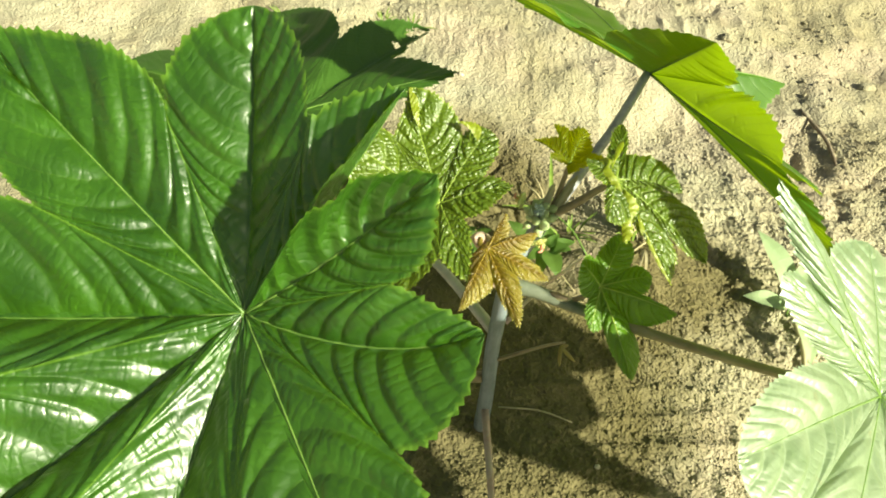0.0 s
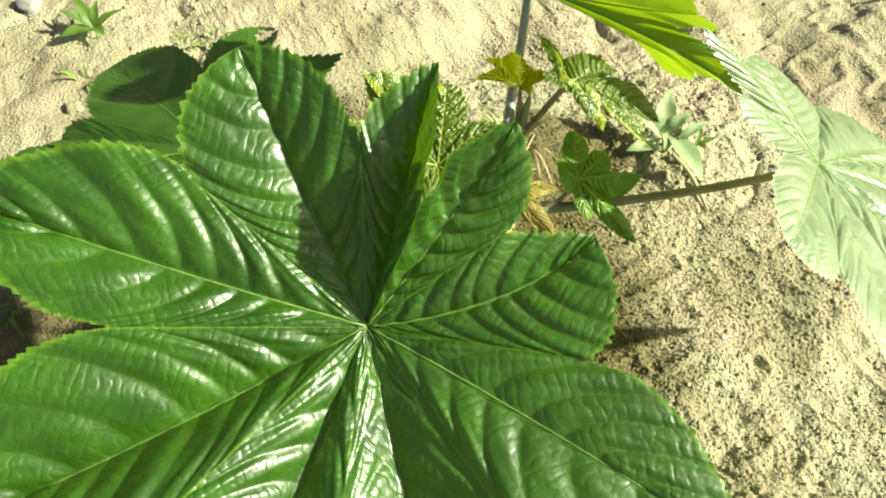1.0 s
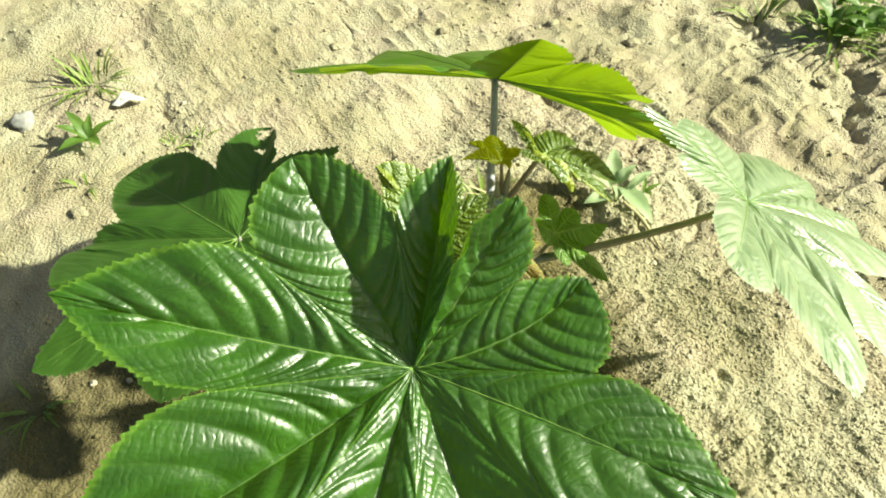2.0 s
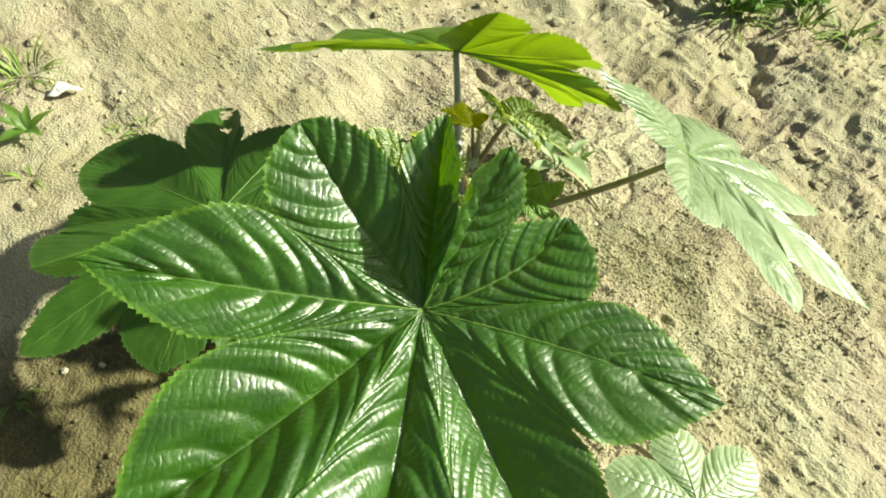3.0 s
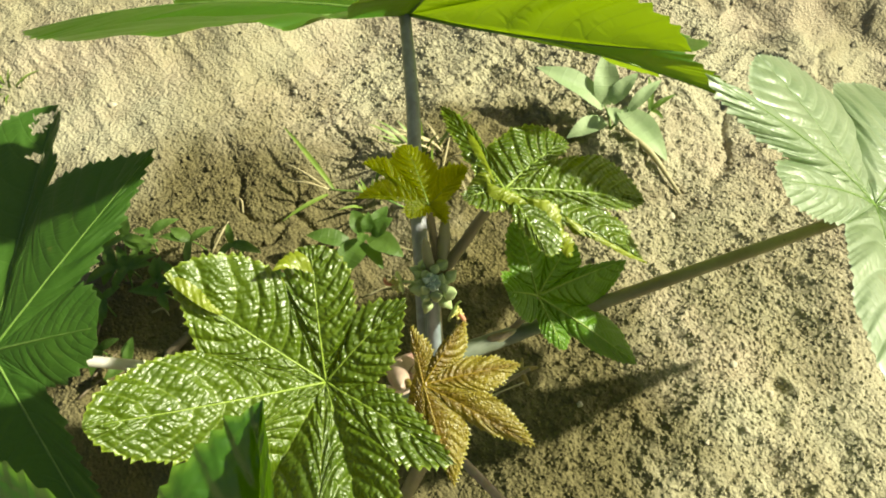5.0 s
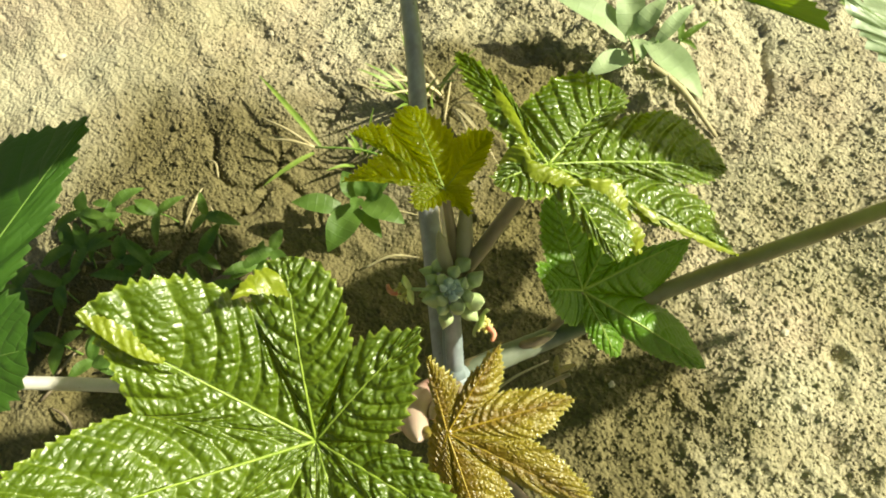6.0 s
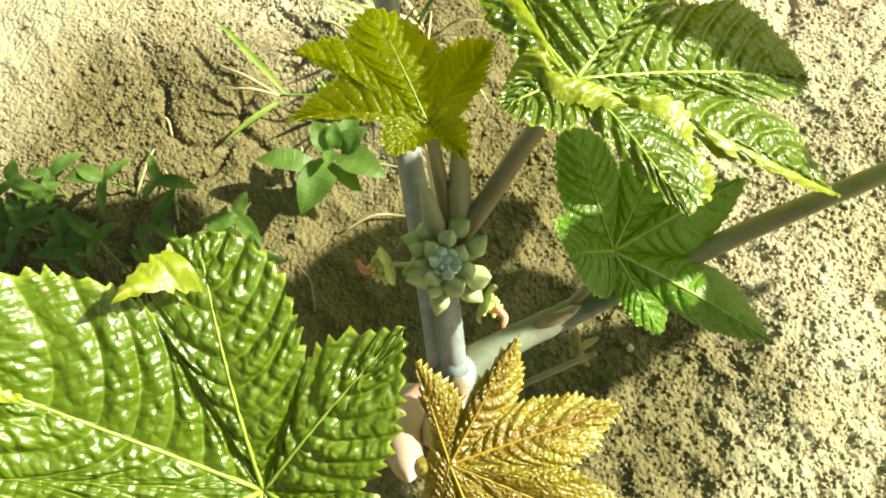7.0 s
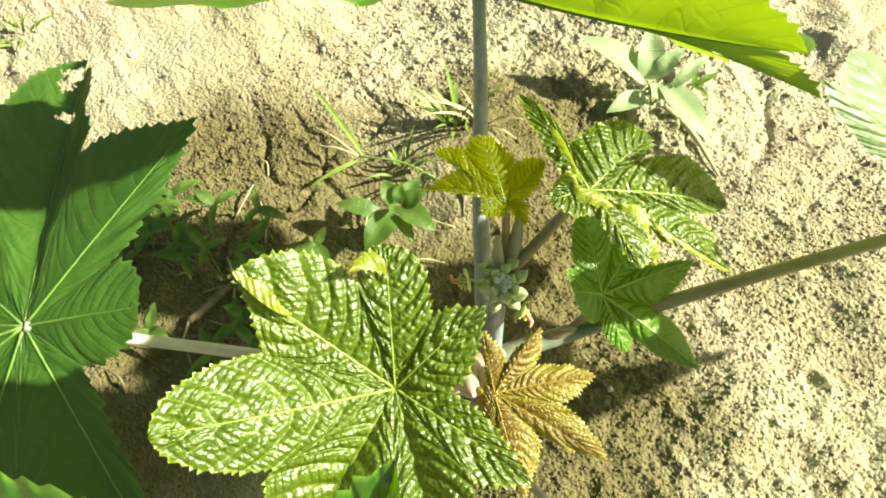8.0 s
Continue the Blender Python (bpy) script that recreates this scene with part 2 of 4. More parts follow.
FOOT = stalk_material("shaded_grey_green_stalk", (0.13, 0.150, 0.105), (0.18, 0.20, 0.145), 0.5, (0.24, 0.27, 0.23), 0.3)
CAPSULE = plain_material("dusty_green_bud", (0.34, 0.42, 0.19), (0.42, 0.50, 0.26), 260.0, 0.55)
CAPSULE_BLUE = plain_material("blue_green_bud", (0.33, 0.44, 0.36), (0.44, 0.53, 0.46), 300.0, 0.6)
PETAL = plain_material("pale_sepal", (0.42, 0.50, 0.16), (0.52, 0.57, 0.24), 200.0, 0.5)
STAMEN = plain_material("yellow_stamen", (0.58, 0.54, 0.16), (0.66, 0.62, 0.24), 400.0, 0.6)
STIGMA = plain_material("salmon_stigma", (0.56, 0.18, 0.11), (0.62, 0.28, 0.18), 400.0, 0.5)
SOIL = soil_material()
STONE = plain_material("pale_pebble", (0.44, 0.39, 0.29), (0.54, 0.48, 0.37), 120.0, 0.85, 0.0006)
GRASS = plain_material("grass_blade", (0.17, 0.26, 0.04), (0.26, 0.35, 0.06), 90.0, 0.5, 0.0003, 0.6)
STRAW = plain_material("dry_straw", (0.42, 0.35, 0.19), (0.52, 0.46, 0.28), 150.0, 0.7, 0.0004, 0.4)
WEED = leaf_material("weed_leaf", (0.085, 0.165, 0.028), (0.135, 0.225, 0.040), (0.20, 0.32, 0.09), (0.24, 0.42, 0.05), 0.40, 0.5, 2.0, 0.0002)
WEED_PALE = leaf_material("downy_weed_leaf", (0.32, 0.43, 0.22), (0.40, 0.50, 0.27), (0.36, 0.46, 0.26), (0.32, 0.48, 0.14), 0.3, 0.6, 2.0, 0.0002)
TWIG = plain_material("dead_twig", (0.16, 0.12, 0.075), (0.26, 0.21, 0.14), 150.0, 0.85, 0.0006)


# ---- mesh helpers ----
def mesh_object(name, verts, faces, material, parent=None, label="", uvs=None, lengths=None):
    me = bpy.data.meshes.new(name)
    me.from_pydata([tuple(map(float, p)) for p in verts], [], faces)
    if uvs is not None:
        layer = me.uv_layers.new(name="UVMap")
        loops = np.empty(len(me.loops), dtype=np.int32)
        me.loops.foreach_get("vertex_index", loops)
        layer.data.foreach_set("uv", np.asarray(uvs, dtype=np.float32)[loops].ravel())
        if lengths is not None:
            second = me.uv_layers.new(name="Lengths")
            second.data.foreach_set("uv", np.asarray(lengths, dtype=np.float32)[loops].ravel())
    me.polygons.foreach_set("use_smooth", [True] * len(me.polygons))
    me.materials.append(material)
    ob = new(name, me)
    if parent is not None:
        ob.parent = parent
    if label:
        tagged(ob, label)
    return ob


def part(name, bm, material, parent, label=""):
    me = bpy.data.meshes.new(name)
    bm.to_mesh(me)
    bm.free()
    me.polygons.foreach_set("use_smooth", [True] * len(me.polygons))
    me.materials.append(material)
    ob = new(name, me)
    ob.parent = parent
    if label:
        tagged(ob, label)
    return ob


def unit(a):
    a = np.asarray(a, float)
    return a / max(np.linalg.norm(a), 1e-9)


def spline(points, count):
    """A smooth line through the points (Catmull-Rom)."""
    p = np.asarray(points, float)
    p = np.vstack([2 * p[0] - p[1], p, 2 * p[-1] - p[-2]])
    out = []
    spans = len(p) - 3
    for i in range(count):
        t = i / (count - 1) * spans
        k = min(int(t), spans - 1)
        t -= k
        a, b, c, d = p[k:k + 4]
        out.append(0.5 * (2 * b + (c - a) * t + (2 * a - 5 * b + 4 * c - d) * t * t + (3 * b - a - 3 * c + d) * t ** 3))
    return np.array(out)


def tube_data(points, radii, count=18, sides=12, lumps=0.0, seed=0):
    line = spline(points, count)
    r = np.interp(np.linspace(0, 1, count), np.linspace(0, 1, len(radii)), radii)
    rng = np.random.default_rng(seed)
    r = r * (1 + lumps * rng.uniform(-1, 1, count))
    verts, faces = [], []
    side = None
    for i in range(count):
        d = unit(line[min(i + 1, count - 1)] - line[max(i - 1, 0)])
        if side is None:
            side = unit(np.cross(d, (0.3, 0.9, 0.2)))
        side = unit(side - d * np.dot(side, d))
        up = np.cross(d, side)
        for k in range(sides):
            a = 2 * math.pi * k / sides
            verts.append(line[i] + r[i] * (math.cos(a) * side + math.sin(a) * up))
    for i in range(count - 1):
        for k in range(sides):
            j = (k + 1) % sides
            faces.append((i * sides + k, i * sides + j, (i + 1) * sides + j, (i + 1) * sides + k))
    faces.append(tuple(range(sides))[::-1])
    faces.append(tuple((count - 1) * sides + k for k in range(sides)))
    return verts, faces


def tube(name, points, radii, material, parent, label="", count=18, sides=12, lumps=0.0, seed=0):
    v, f = tube_data(points, radii, count, sides, lumps, seed)
    return mesh_object(name, v, f, material, parent, label)


def castor_leaf(parent, label, centre, lobes, sinuses, blade, rib, up=(0, 0, 1), veins=11, quilt=0.0014, dome=0.06, depth=0.45,
                shape=(1.15, 1.9), arch=0.04, tooth=0.0016, pitch=0.0045, ruffle=0.010, rib_radius=0.0009, seed=1, crumple=0.02,
                rows=150, half=14, cells=0.0, cell=0.003):
    """A palmate, toothed, quilted blade. lobes: (tip, options) round the centre, in order; sinuses: the point between a lobe and
    the next, or None. Each lobe is a grid along its midrib, whose rungs follow the side veins. Options: p0, q0 and p1, q1 shape
    the outline towards the lobe before and the next; arch, curl and bend shape the midrib; fold0, fold1 turn the halves up."""
    c = np.asarray(centre, float)
    rng = np.random.default_rng(seed)
    n = len(lobes)
    tips = [np.asarray(l[0], float) for l in lobes]
    up = np.asarray(up, float)
    gaps = []
    for i in range(n):
        s = sinuses[i] if i < len(sinuses) else None
        if s is None:
            a, b = tips[i] - c, tips[(i + 1) % n] - c
            la, lb = np.linalg.norm(a), np.linalg.norm(b)
            s = c + unit(a / la + b / lb) * min(la, lb) * depth
        gaps.append(np.asarray(s, float))
    verts, faces, uvs, lengths, ribs = [], [], [], [], []
    for i in range(n):
        opt = {"arch": arch, "p0": shape[0], "q0": shape[1], "p1": shape[0], "q1": shape[1], "fold0": 0.0, "fold1": 0.0,
               "curl": 0.0, "bend": (0, 0, 0), "dome": dome, "quilt": quilt, "ruffle": ruffle}
        opt.update(lobes[i][1] if len(lobes[i]) > 1 else {})
        along = tips[i] - c
        size = np.linalg.norm(along)
        t = along / size
        nrm = unit(up - t * np.dot(up, t))
        bend = np.asarray(opt["bend"], float)

        def mid(s):
            s = np.asarray(s, float)[..., None]
            return c + along * s + nrm * size * (opt["arch"] * 4 * s * (1 - s) + opt["curl"] * np.clip(s - 0.6, 0, 1) ** 2) + bend * 4 * s * (1 - s)

        sv = np.linspace(0, 1, rows + 1)
        base = len(verts)
        line = mid(sv)
        grid = np.zeros((rows + 1, 2 * half + 1, 3))
        grid[:, half] = line
        kk = np.zeros((rows + 1, 2 * half + 1))
        for sgn, gap, key in ((-1, gaps[(i - 1) % n], "0"), (1, gaps[i], "1")):
            s0 = float(np.clip(np.dot(gap - c, t) / size, 0.12, 0.72))
            lat = gap - mid(s0)
            w0 = np.linalg.norm(lat)
            lat = lat / w0
            hn = np.cross(t, lat)
            hn = unit(hn if np.dot(hn, up) > 0 else -hn)
            e = sv + 0.92 * sv * (1 - sv)
            x = np.clip((e - s0) / (1 - s0), 0, 1)
            # outline: the sinus at x = 0, the tip at x = 1
            width = w0 * (1 - x) ** opt["p" + key] * (1 + opt["q" + key] * x) * (1 + 0.035 * np.sin(e * 9 + rng.uniform(0, 6)))
            outer = mid(e) + lat * width[:, None] + hn * (opt["fold" + key] * width * x)[:, None]
            inner = c + (gap - c) * (np.clip(e / s0, 0, 1))[:, None]
            edge = np.where((e < s0)[:, None], inner, outer)
            lip = np.clip(x * 8, 0, 1)
            wave = size * opt["ruffle"] * (np.sin(e * 21 + rng.uniform(0, 6)) + 0.6 * np.sin(e * 37 + rng.uniform(0, 6))) * np.clip(x * 5, 0, 1) * (1 - x)
            edge = edge + hn * wave[:, None]
            # teeth point towards the tip
            run = np.concatenate([[0], np.cumsum(np.linalg.norm(np.diff(outer, axis=0), axis=1))])
            phase = run / pitch + rng.uniform()
            phase = phase + 0.18 * np.sin(phase * 1.7 + rng.uniform(0, 6))
            saw = phase % 1.0
            bite = rng.uniform(0.5, 1.3, int(phase.max()) + 3)[np.floor(phase).astype(int) + 1]
            saw = np.where(saw < 0.7, (saw / 0.7) ** 1.3, (1 - saw) / 0.3) * bite * lip * np.clip((1 - x) * 9, 0, 1)
            teeth = lat[None] * (tooth * (saw - 0.25 * lip))[:, None] + t[None] * (0.7 * tooth * saw)[:, None]
            ws = np.linalg.norm(edge - line, axis=1)
            drift = 0.30 * np.sin(sv * 5.0 + rng.uniform(0, 6)) + 0.16 * np.sin(sv * 13.0 + rng.uniform(0, 6))
            k = sv ** 0.9 * veins + drift * np.clip(sv * 4, 0, 1) + (0.5 if sgn > 0 else 0.0)
            kk[:, half + sgn * np.arange(1, half + 1)] = k[:, None]
            if sgn < 0:
                kk[:, half] = k
            ph = (k + 0.5) % 1.0
            strip = np.clip(np.floor(k + 0.5).astype(int), 0, veins + 5)
            swells = rng.uniform(0.65, 1.25, veins + 6)[strip]
            slip = rng.uniform(0, 1, veins + 6)[strip]
            stretch = rng.uniform(0.75, 1.3, veins + 6)[strip]
            pillow = (np.sin(np.pi * ph) ** 1.15 + 0.16 * np.sin(2 * np.pi * ph)) * swells
            room = np.clip(ws / (size * 0.16), 0, 1)
            tail = rng.uniform(0, 6)
            for j in range(1, half + 1):
                v = (j / half) ** 0.9
                sweep = -(e - sv) * size * 0.9 * (v - v ** 2.0)
                rise = min(1.0, v / 0.16) ** 0.6 * (1 - v ** 5)
                bulge = ws * opt["dome"] * math.sin(math.pi * v) * 0.8 + opt["quilt"] * room * pillow * rise
                if cells:
                    bulge = bulge + cells * room * rise * np.sin(np.pi * ph) ** 0.5 * (np.abs(np.sin(np.pi * (ws * v / (cell * stretch) + slip + 0.22 * np.sin(k * 9.0 + v * 11 + tail)))) ** 0.6 - 0.6)
                wob = crumple * size * (0.10 * np.sin(k * 3.1 + v * 7 + tail) + 0.06 * np.sin(k * 7.7 - v * 13 + 2 * tail)) * math.sin(math.pi * v)
                grid[:, half + sgn * j] = line + (edge - line) * v + hn * (bulge + wob)[:, None] + t * np.where(e < s0, sweep * e / s0, sweep)[:, None] + teeth * v ** 6
        verts.extend(grid.reshape(-1, 3))
        vv = np.linspace(-1, 1, 2 * half + 1)
        uu = kk + i * 40 + 0.5
        uvs.extend(np.stack([uu.ravel(), np.tile(vv, rows + 1)], 1))
        ahead = (grid - c) @ t
        across = np.linalg.norm(grid - c - ahead[..., None] * t, axis=-1)
        lengths.extend(np.stack([(0.75 * across + 0.66 * ahead).ravel() * 1000, across.ravel() * 1000], 1))
        w = 2 * half + 1
        for a in range(rows):
            for b in range(w - 1):
                o = base + a * w + b
                faces.append((o, o + w, o + w + 1, o + 1))
        ribs.append(line + nrm * rib_radius * 0.1)
    # faces are turned so that the blade's upper side is its front
    f0 = faces[(rows // 3) * (2 * half) + half]
    p = [np.asarray(verts[q]) for q in f0]
    if np.dot(np.cross(p[1] - p[0], p[2] - p[0]), up) < 0:
        faces = [f[::-1] for f in faces]
    leaf = mesh_object("leaf", verts, faces, blade, parent, label, uvs, lengths)
    for line in ribs:
        stops = [int(rows * q) for q in (0, 0.2, 0.4, 0.6, 0.8, 0.95)]
        tube("midrib", line[stops], (rib_radius * 1.25, rib_radius, rib_radius * 0.8, rib_radius * 0.6, rib_radius * 0.4, rib_radius * 0.15), rib, leaf, "", 24, 8)
    return leaf


def nibble(leaf, bites, seed):
    """Cut ragged bites out of a blade; bites: (place, radius)."""
    bm = bmesh.new()
    bm.from_mesh(leaf.data)
    gone = []
    for f in bm.faces:
        p = f.calc_center_median()
        for c, r in bites:
            d = p - Vector(c)
            if d.length < r * (1 + 0.7 * noise.noise(p * (2.2 / r) + Vector((seed, 0, 0)))):
                gone.append(f)
                break
    bmesh.ops.delete(bm, geom=gone, context="FACES")
    bm.to_mesh(leaf.data)
    bm.free()


# ---- ground ----
def lattice(seed):
    return np.random.default_rng(seed).uniform(-1, 1, (256, 256))


def value_noise(x, y, table):
    xi, yi = np.floor(x).astype(int), np.floor(y).astype(int)
    fx, fy = x - xi, y - yi
    fx, fy = fx * fx * fx * (fx * (fx * 6 - 15) + 10), fy * fy * fy * (fy * (fy * 6 - 15) + 10)
    a, b = table[xi % 256, yi % 256], table[(xi + 1) % 256, yi % 256]
    c, d = table[xi % 256, (yi + 1) % 256], table[(xi + 1) % 256, (yi + 1) % 256]
    return (a * (1 - fx) + b * fx) * (1 - fy) + (c * (1 - fx) + d * fx) * fy


TABLES = [lattice(i) for i in range(8)]


def soil_height(x, y):
    """Height of the soil: broad swells, worn ridges and cracks, and crumbs where it is loose beside the plant."""
    x, y = np.asarray(x, float), np.asarray(y, float)
    near = np.exp(-((x - 0.25) ** 2 + (y - 0.35) ** 2) / 1.2)
    rough = 0.75 + 1.05 / (1 + np.exp(-((x - 0.62) + 0.35 * (y - 0.4)) * 9))
    loose = 1 / (1 + np.exp(-((x - 0.10) - 0.30 * (y - 0.30)) * 28)) / (1 + np.exp((y - 0.54) * 22))
    loose = 0.38 + 0.62 * loose
    h = 0.0085 * value_noise(x * 7 + 3, y * 7, TABLES[0]) * rough
    h = h + 0.0075 * value_noise(x * 17, y * 19 + 5, TABLES[1]) * rough
    ridged = 1 - np.abs(value_noise(x * 41, y * 41, TABLES[2]))
    h = h + 0.0060 * (ridged - 0.6) * rough * (0.5 + 0.5 * loose)
    sx, sy = x + 0.02 * value_noise(x * 23, y * 23, TABLES[4]), y + 0.02 * value_noise(x * 23 + 7, y * 23, TABLES[4])
    crack = np.exp(-(value_noise(sx * 11, sy * 15 + 2, TABLES[7]) / 0.07) ** 2) * np.clip(value_noise(x * 6 + 1, y * 6 + 8, TABLES[6]) * 1.6, 0, 1)
    h = h - 0.0062 * crack * rough
    pit = np.clip(value_noise(sx * 34 + 4, sy * 34, TABLES[0]) - 0.62, 0, 1)
    h = h - 0.009 * pit * rough
    patch = np.clip(0.5 + value_noise(x * 5, y * 5, TABLES[6]), 0.15, 1.2)
    patch = patch * (0.85 + 0.15 * np.exp(-((x - 0.25) ** 2 + (y - 0.28) ** 2) / 0.09)) * loose
    wx, wy = x + 0.006 * value_noise(x * 60, y * 60, TABLES[5]), y + 0.006 * value_noise(x * 60 + 9, y * 60, TABLES[5])
    h = h + 0.0052 * np.abs(value_noise(wx * 70, wy * 70, TABLES[3])) * patch
    h = h + 0.0040 * np.abs(value_noise(wx * 140, wy * 140, TABLES[4])) * patch
    h = h + 0.0022 * np.abs(value_noise(wx * 290, wy * 290, TABLES[5])) * (0.3 * loose + 0.7 * patch) - 0.002
    for px, py, r, d in HOLLOWS:
        h = h - d * np.exp(-((x - px) ** 2 + (y - py) ** 2) / (r * r))
    edge = np.clip((1.12 - np.maximum(np.abs(x - 0.575), np.abs(y - 0.625) * 1.15)) / 0.2, 0.0, 1.0)
    return h * np.clip(near * 3, 0.3, 1.0) * edge


HOLLOWS = [(0.12, 0.27, 0.05, 0.004), (0.30, 0.60, 0.05, 0.010), (0.22, 0.585, 0.04, 0.008), (0.80, 0.62, 0.09, 0.010), (1.02, 0.20, 0.07, 0.010), (0.02, 0.76, 0.05, 0.008), (0.70, 0.16, 0.06, 0.007)]
HOLLOWS += [(0.346, 0.169, 0.007, 0.0050), (0.321, 0.151, 0.007, 0.0050), (0.299, 0.133, 0.007, 0.0050), (0.274, 0.115, 0.007, 0.0050), (0.281, 0.233, 0.007, 0.0050), (0.409, 0.155, 0.007, 0.0050), (0.376, 0.291, 0.007, 0.0050), (0.430, 0.236, 0.007, 0.0050)]


def axis(lo, fine_lo, fine_hi, hi, fine, mid):
    inner = np.arange(fine_lo, fine_hi, fine)
    left = np.arange(lo, fine_lo, mid)
    right = np.arange(fine_hi, hi, mid)
    grow = 0.02 * 1.5 ** np.arange(1, 26)
    far = np.cumsum(grow)
    return np.concatenate([lo - far[::-1], left, inner, right, hi + far])


def build_ground():
    xs = axis(-0.55, 0.0, 0.48, 1.70, 0.0014, 0.0047)
    ys = axis(-0.35, 0.05, 0.58, 1.60, 0.0014, 0.0047)
    gx, gy = np.meshgrid(xs, ys, indexing="ij")
    z = soil_height(gx, gy)
    nx, ny = len(xs), len(ys)
    verts = np.stack([gx, gy, z], -1).reshape(-1, 3)
    idx = np.arange(nx * ny).reshape(nx, ny)
    quads = np.stack([idx[:-1, :-1], idx[1:, :-1], idx[1:, 1:], idx[:-1, 1:]], -1).reshape(-1, 4)
    me = bpy.data.meshes.new("ground")
    me.vertices.add(len(verts))
    me.vertices.foreach_set("co", verts.ravel())
    me.loops.add(quads.size)
    me.loops.foreach_set("vertex_index", quads.ravel().astype(np.int32))
    me.polygons.add(len(quads))
    me.polygons.foreach_set("loop_start", np.arange(0, quads.size, 4, dtype=np.int32))
    me.update(calc_edges=True)
    me.polygons.foreach_set("use_smooth", np.ones(len(quads), dtype=bool))
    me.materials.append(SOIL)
    ob = new("ground", me)
    tagged(ob, "dry crumbly sandy loam with lumps and hollows", "ground", kind="structure")


build_ground()


def on_soil(x, y, lift=0.0):
    return (x, y, float(soil_height(x, y)) + lift)


# ---- castor plant ----
plant = new("castor_plant")
plant.location = (0, 0, 0)
tagged(plant, "young castor plant with large toothed palmate leaves in dry soil", "plant")

NODE = (0.112, 0.276, 0.212)
BASE = (0.117, 0.270, -0.01)
stem = tube("stem", [BASE, (0.115, 0.272, 0.06), (0.112, 0.275, 0.13), NODE], (0.0062, 0.0055, 0.005, 0.0052), STEM, plant, "grey-green waxy main stem", 30, 16, 0.03, 3)

# the large leaf over which the walk begins
L1C = (-0.015, 0.195, 0.291)
big = castor_leaf(
    plant, "large glossy dark green leaf with nine toothed lobes", L1C,
    [((-0.158, 0.320, 0.333), {"arch": -0.02, "p0": 1.25, "q0": 2.0, "p1": 1.2, "q1": 2.3, "dome": 0.05}),
     ((-0.018, 0.306, 0.364), {"arch": -0.04, "p0": 0.62, "q0": 0.75, "p1": 0.72, "q1": 1.0, "dome": 0.04, "fold1": -0.1}),
     ((0.050, 0.252, 0.371), {"arch": -0.03, "p0": 0.95, "q0": 1.3, "p1": 0.9, "q1": 1.0, "quilt": 0.0008}),
     ((0.063, 0.211, 0.368), {"arch": -0.03, "fold0": 0.5, "quilt": 0.0022, "ruffle": 0.03, "p0": 0.9, "q0": 1.2, "p1": 0.9, "q1": 1.3}),
     ((0.085, 0.171, 0.319), {"arch": -0.01, "p0": 0.9, "q0": 0.15, "p1": 0.5, "q1": 0.7, "bend": (0.0, -0.008, 0.0), "curl": 0.35}),
     ((0.067, 0.036, 0.302), {"arch": 0.03, "p0": 1.2, "q0": 2.2, "p1": 1.25, "q1": 2.2}),
     ((-0.060, 0.010, 0.229), {"arch": 0.0, "dome": 0.02, "quilt": 0.0008}),
     ((-0.165, 0.070, 0.245), {"arch": -0.02}),
     ((-0.215, 0.205, 0.262), {"arch": -0.03, "p0": 0.95, "q0": 1.5, "p1": 0.85, "q1": 1.4})],
    [(-0.058, 0.275, 0.332), (0.010, 0.246, 0.347), (0.010, 0.199, 0.344), (0.048, 0.188, 0.331), (0.051, 0.131, 0.312), (-0.002, 0.085, 0.290), (-0.078, 0.098, 0.280), (-0.135, 0.150, 0.295), (-0.113, 0.238, 0.305)],
    GREEN, RIB_GREEN, rib_radius=0.00055, seed=4, quilt=0.0014, dome=0.05, veins=10, tooth=0.0017, pitch=0.0050, rows=240, half=24, cells=0.00018, cell=0.0055)
tube("petiole", [L1C, (0.0, 0.205, 0.22), (0.06, 0.25, 0.12), (0.112, 0.276, 0.07)], (0.0042, 0.0036, 0.0036, 0.0046), PETIOLE_BROWN, big, "long green-brown leaf stalk")

# the glossy young leaf beside the flower head
L2C = (0.0682, 0.2817, 0.2642)
young = castor_leaf(
    plant, "glossy quilted bright green young leaf", L2C,
    [((0.0486, 0.3335, 0.2970), {"p0": 1.6, "q0": 0.4, "p1": 0.72, "q1": 1.5, "arch": -0.02}),
     ((0.0925, 0.3155, 0.2870), {"p0": 0.5, "q0": 0.7, "p1": 0.5, "q1": 0.8, "arch": 0.07}),
     ((0.1046, 0.2800, 0.2830), {"p0": 1.2, "q0": 1.6, "p1": 1.1, "q1": 1.4, "arch": 0.06}),
     ((0.0824, 0.2308, 0.2675), {"p0": 1.3, "q0": 2.2, "p1": 1.2, "q1": 2.0, "arch": 0.05}),
     ((0.0430, 0.2260, 0.2540), {"p0": 0.9, "q0": 1.5, "p1": 0.9, "q1": 1.5, "arch": 0.05}),
     ((0.0170, 0.2630, 0.2520), {"p0": 0.8, "q0": 1.4, "p1": 0.7, "q1": 1.3, "arch": 0.04}),
     ((0.0050, 0.3085, 0.2960), {"p0": 0.70, "q0": 0.9, "p1": 0.62, "q1": 0.8, "arch": -0.02})],
    [(0.0772, 0.3105, 0.2820), (0.0892, 0.2887, 0.2780), (0.0800, 0.2690, 0.2690), (0.0680, 0.2480, 0.2700), (0.0420, 0.2510, 0.2680), (0.0270, 0.2835, 0.2730), (0.0420, 0.3130, 0.2810)],
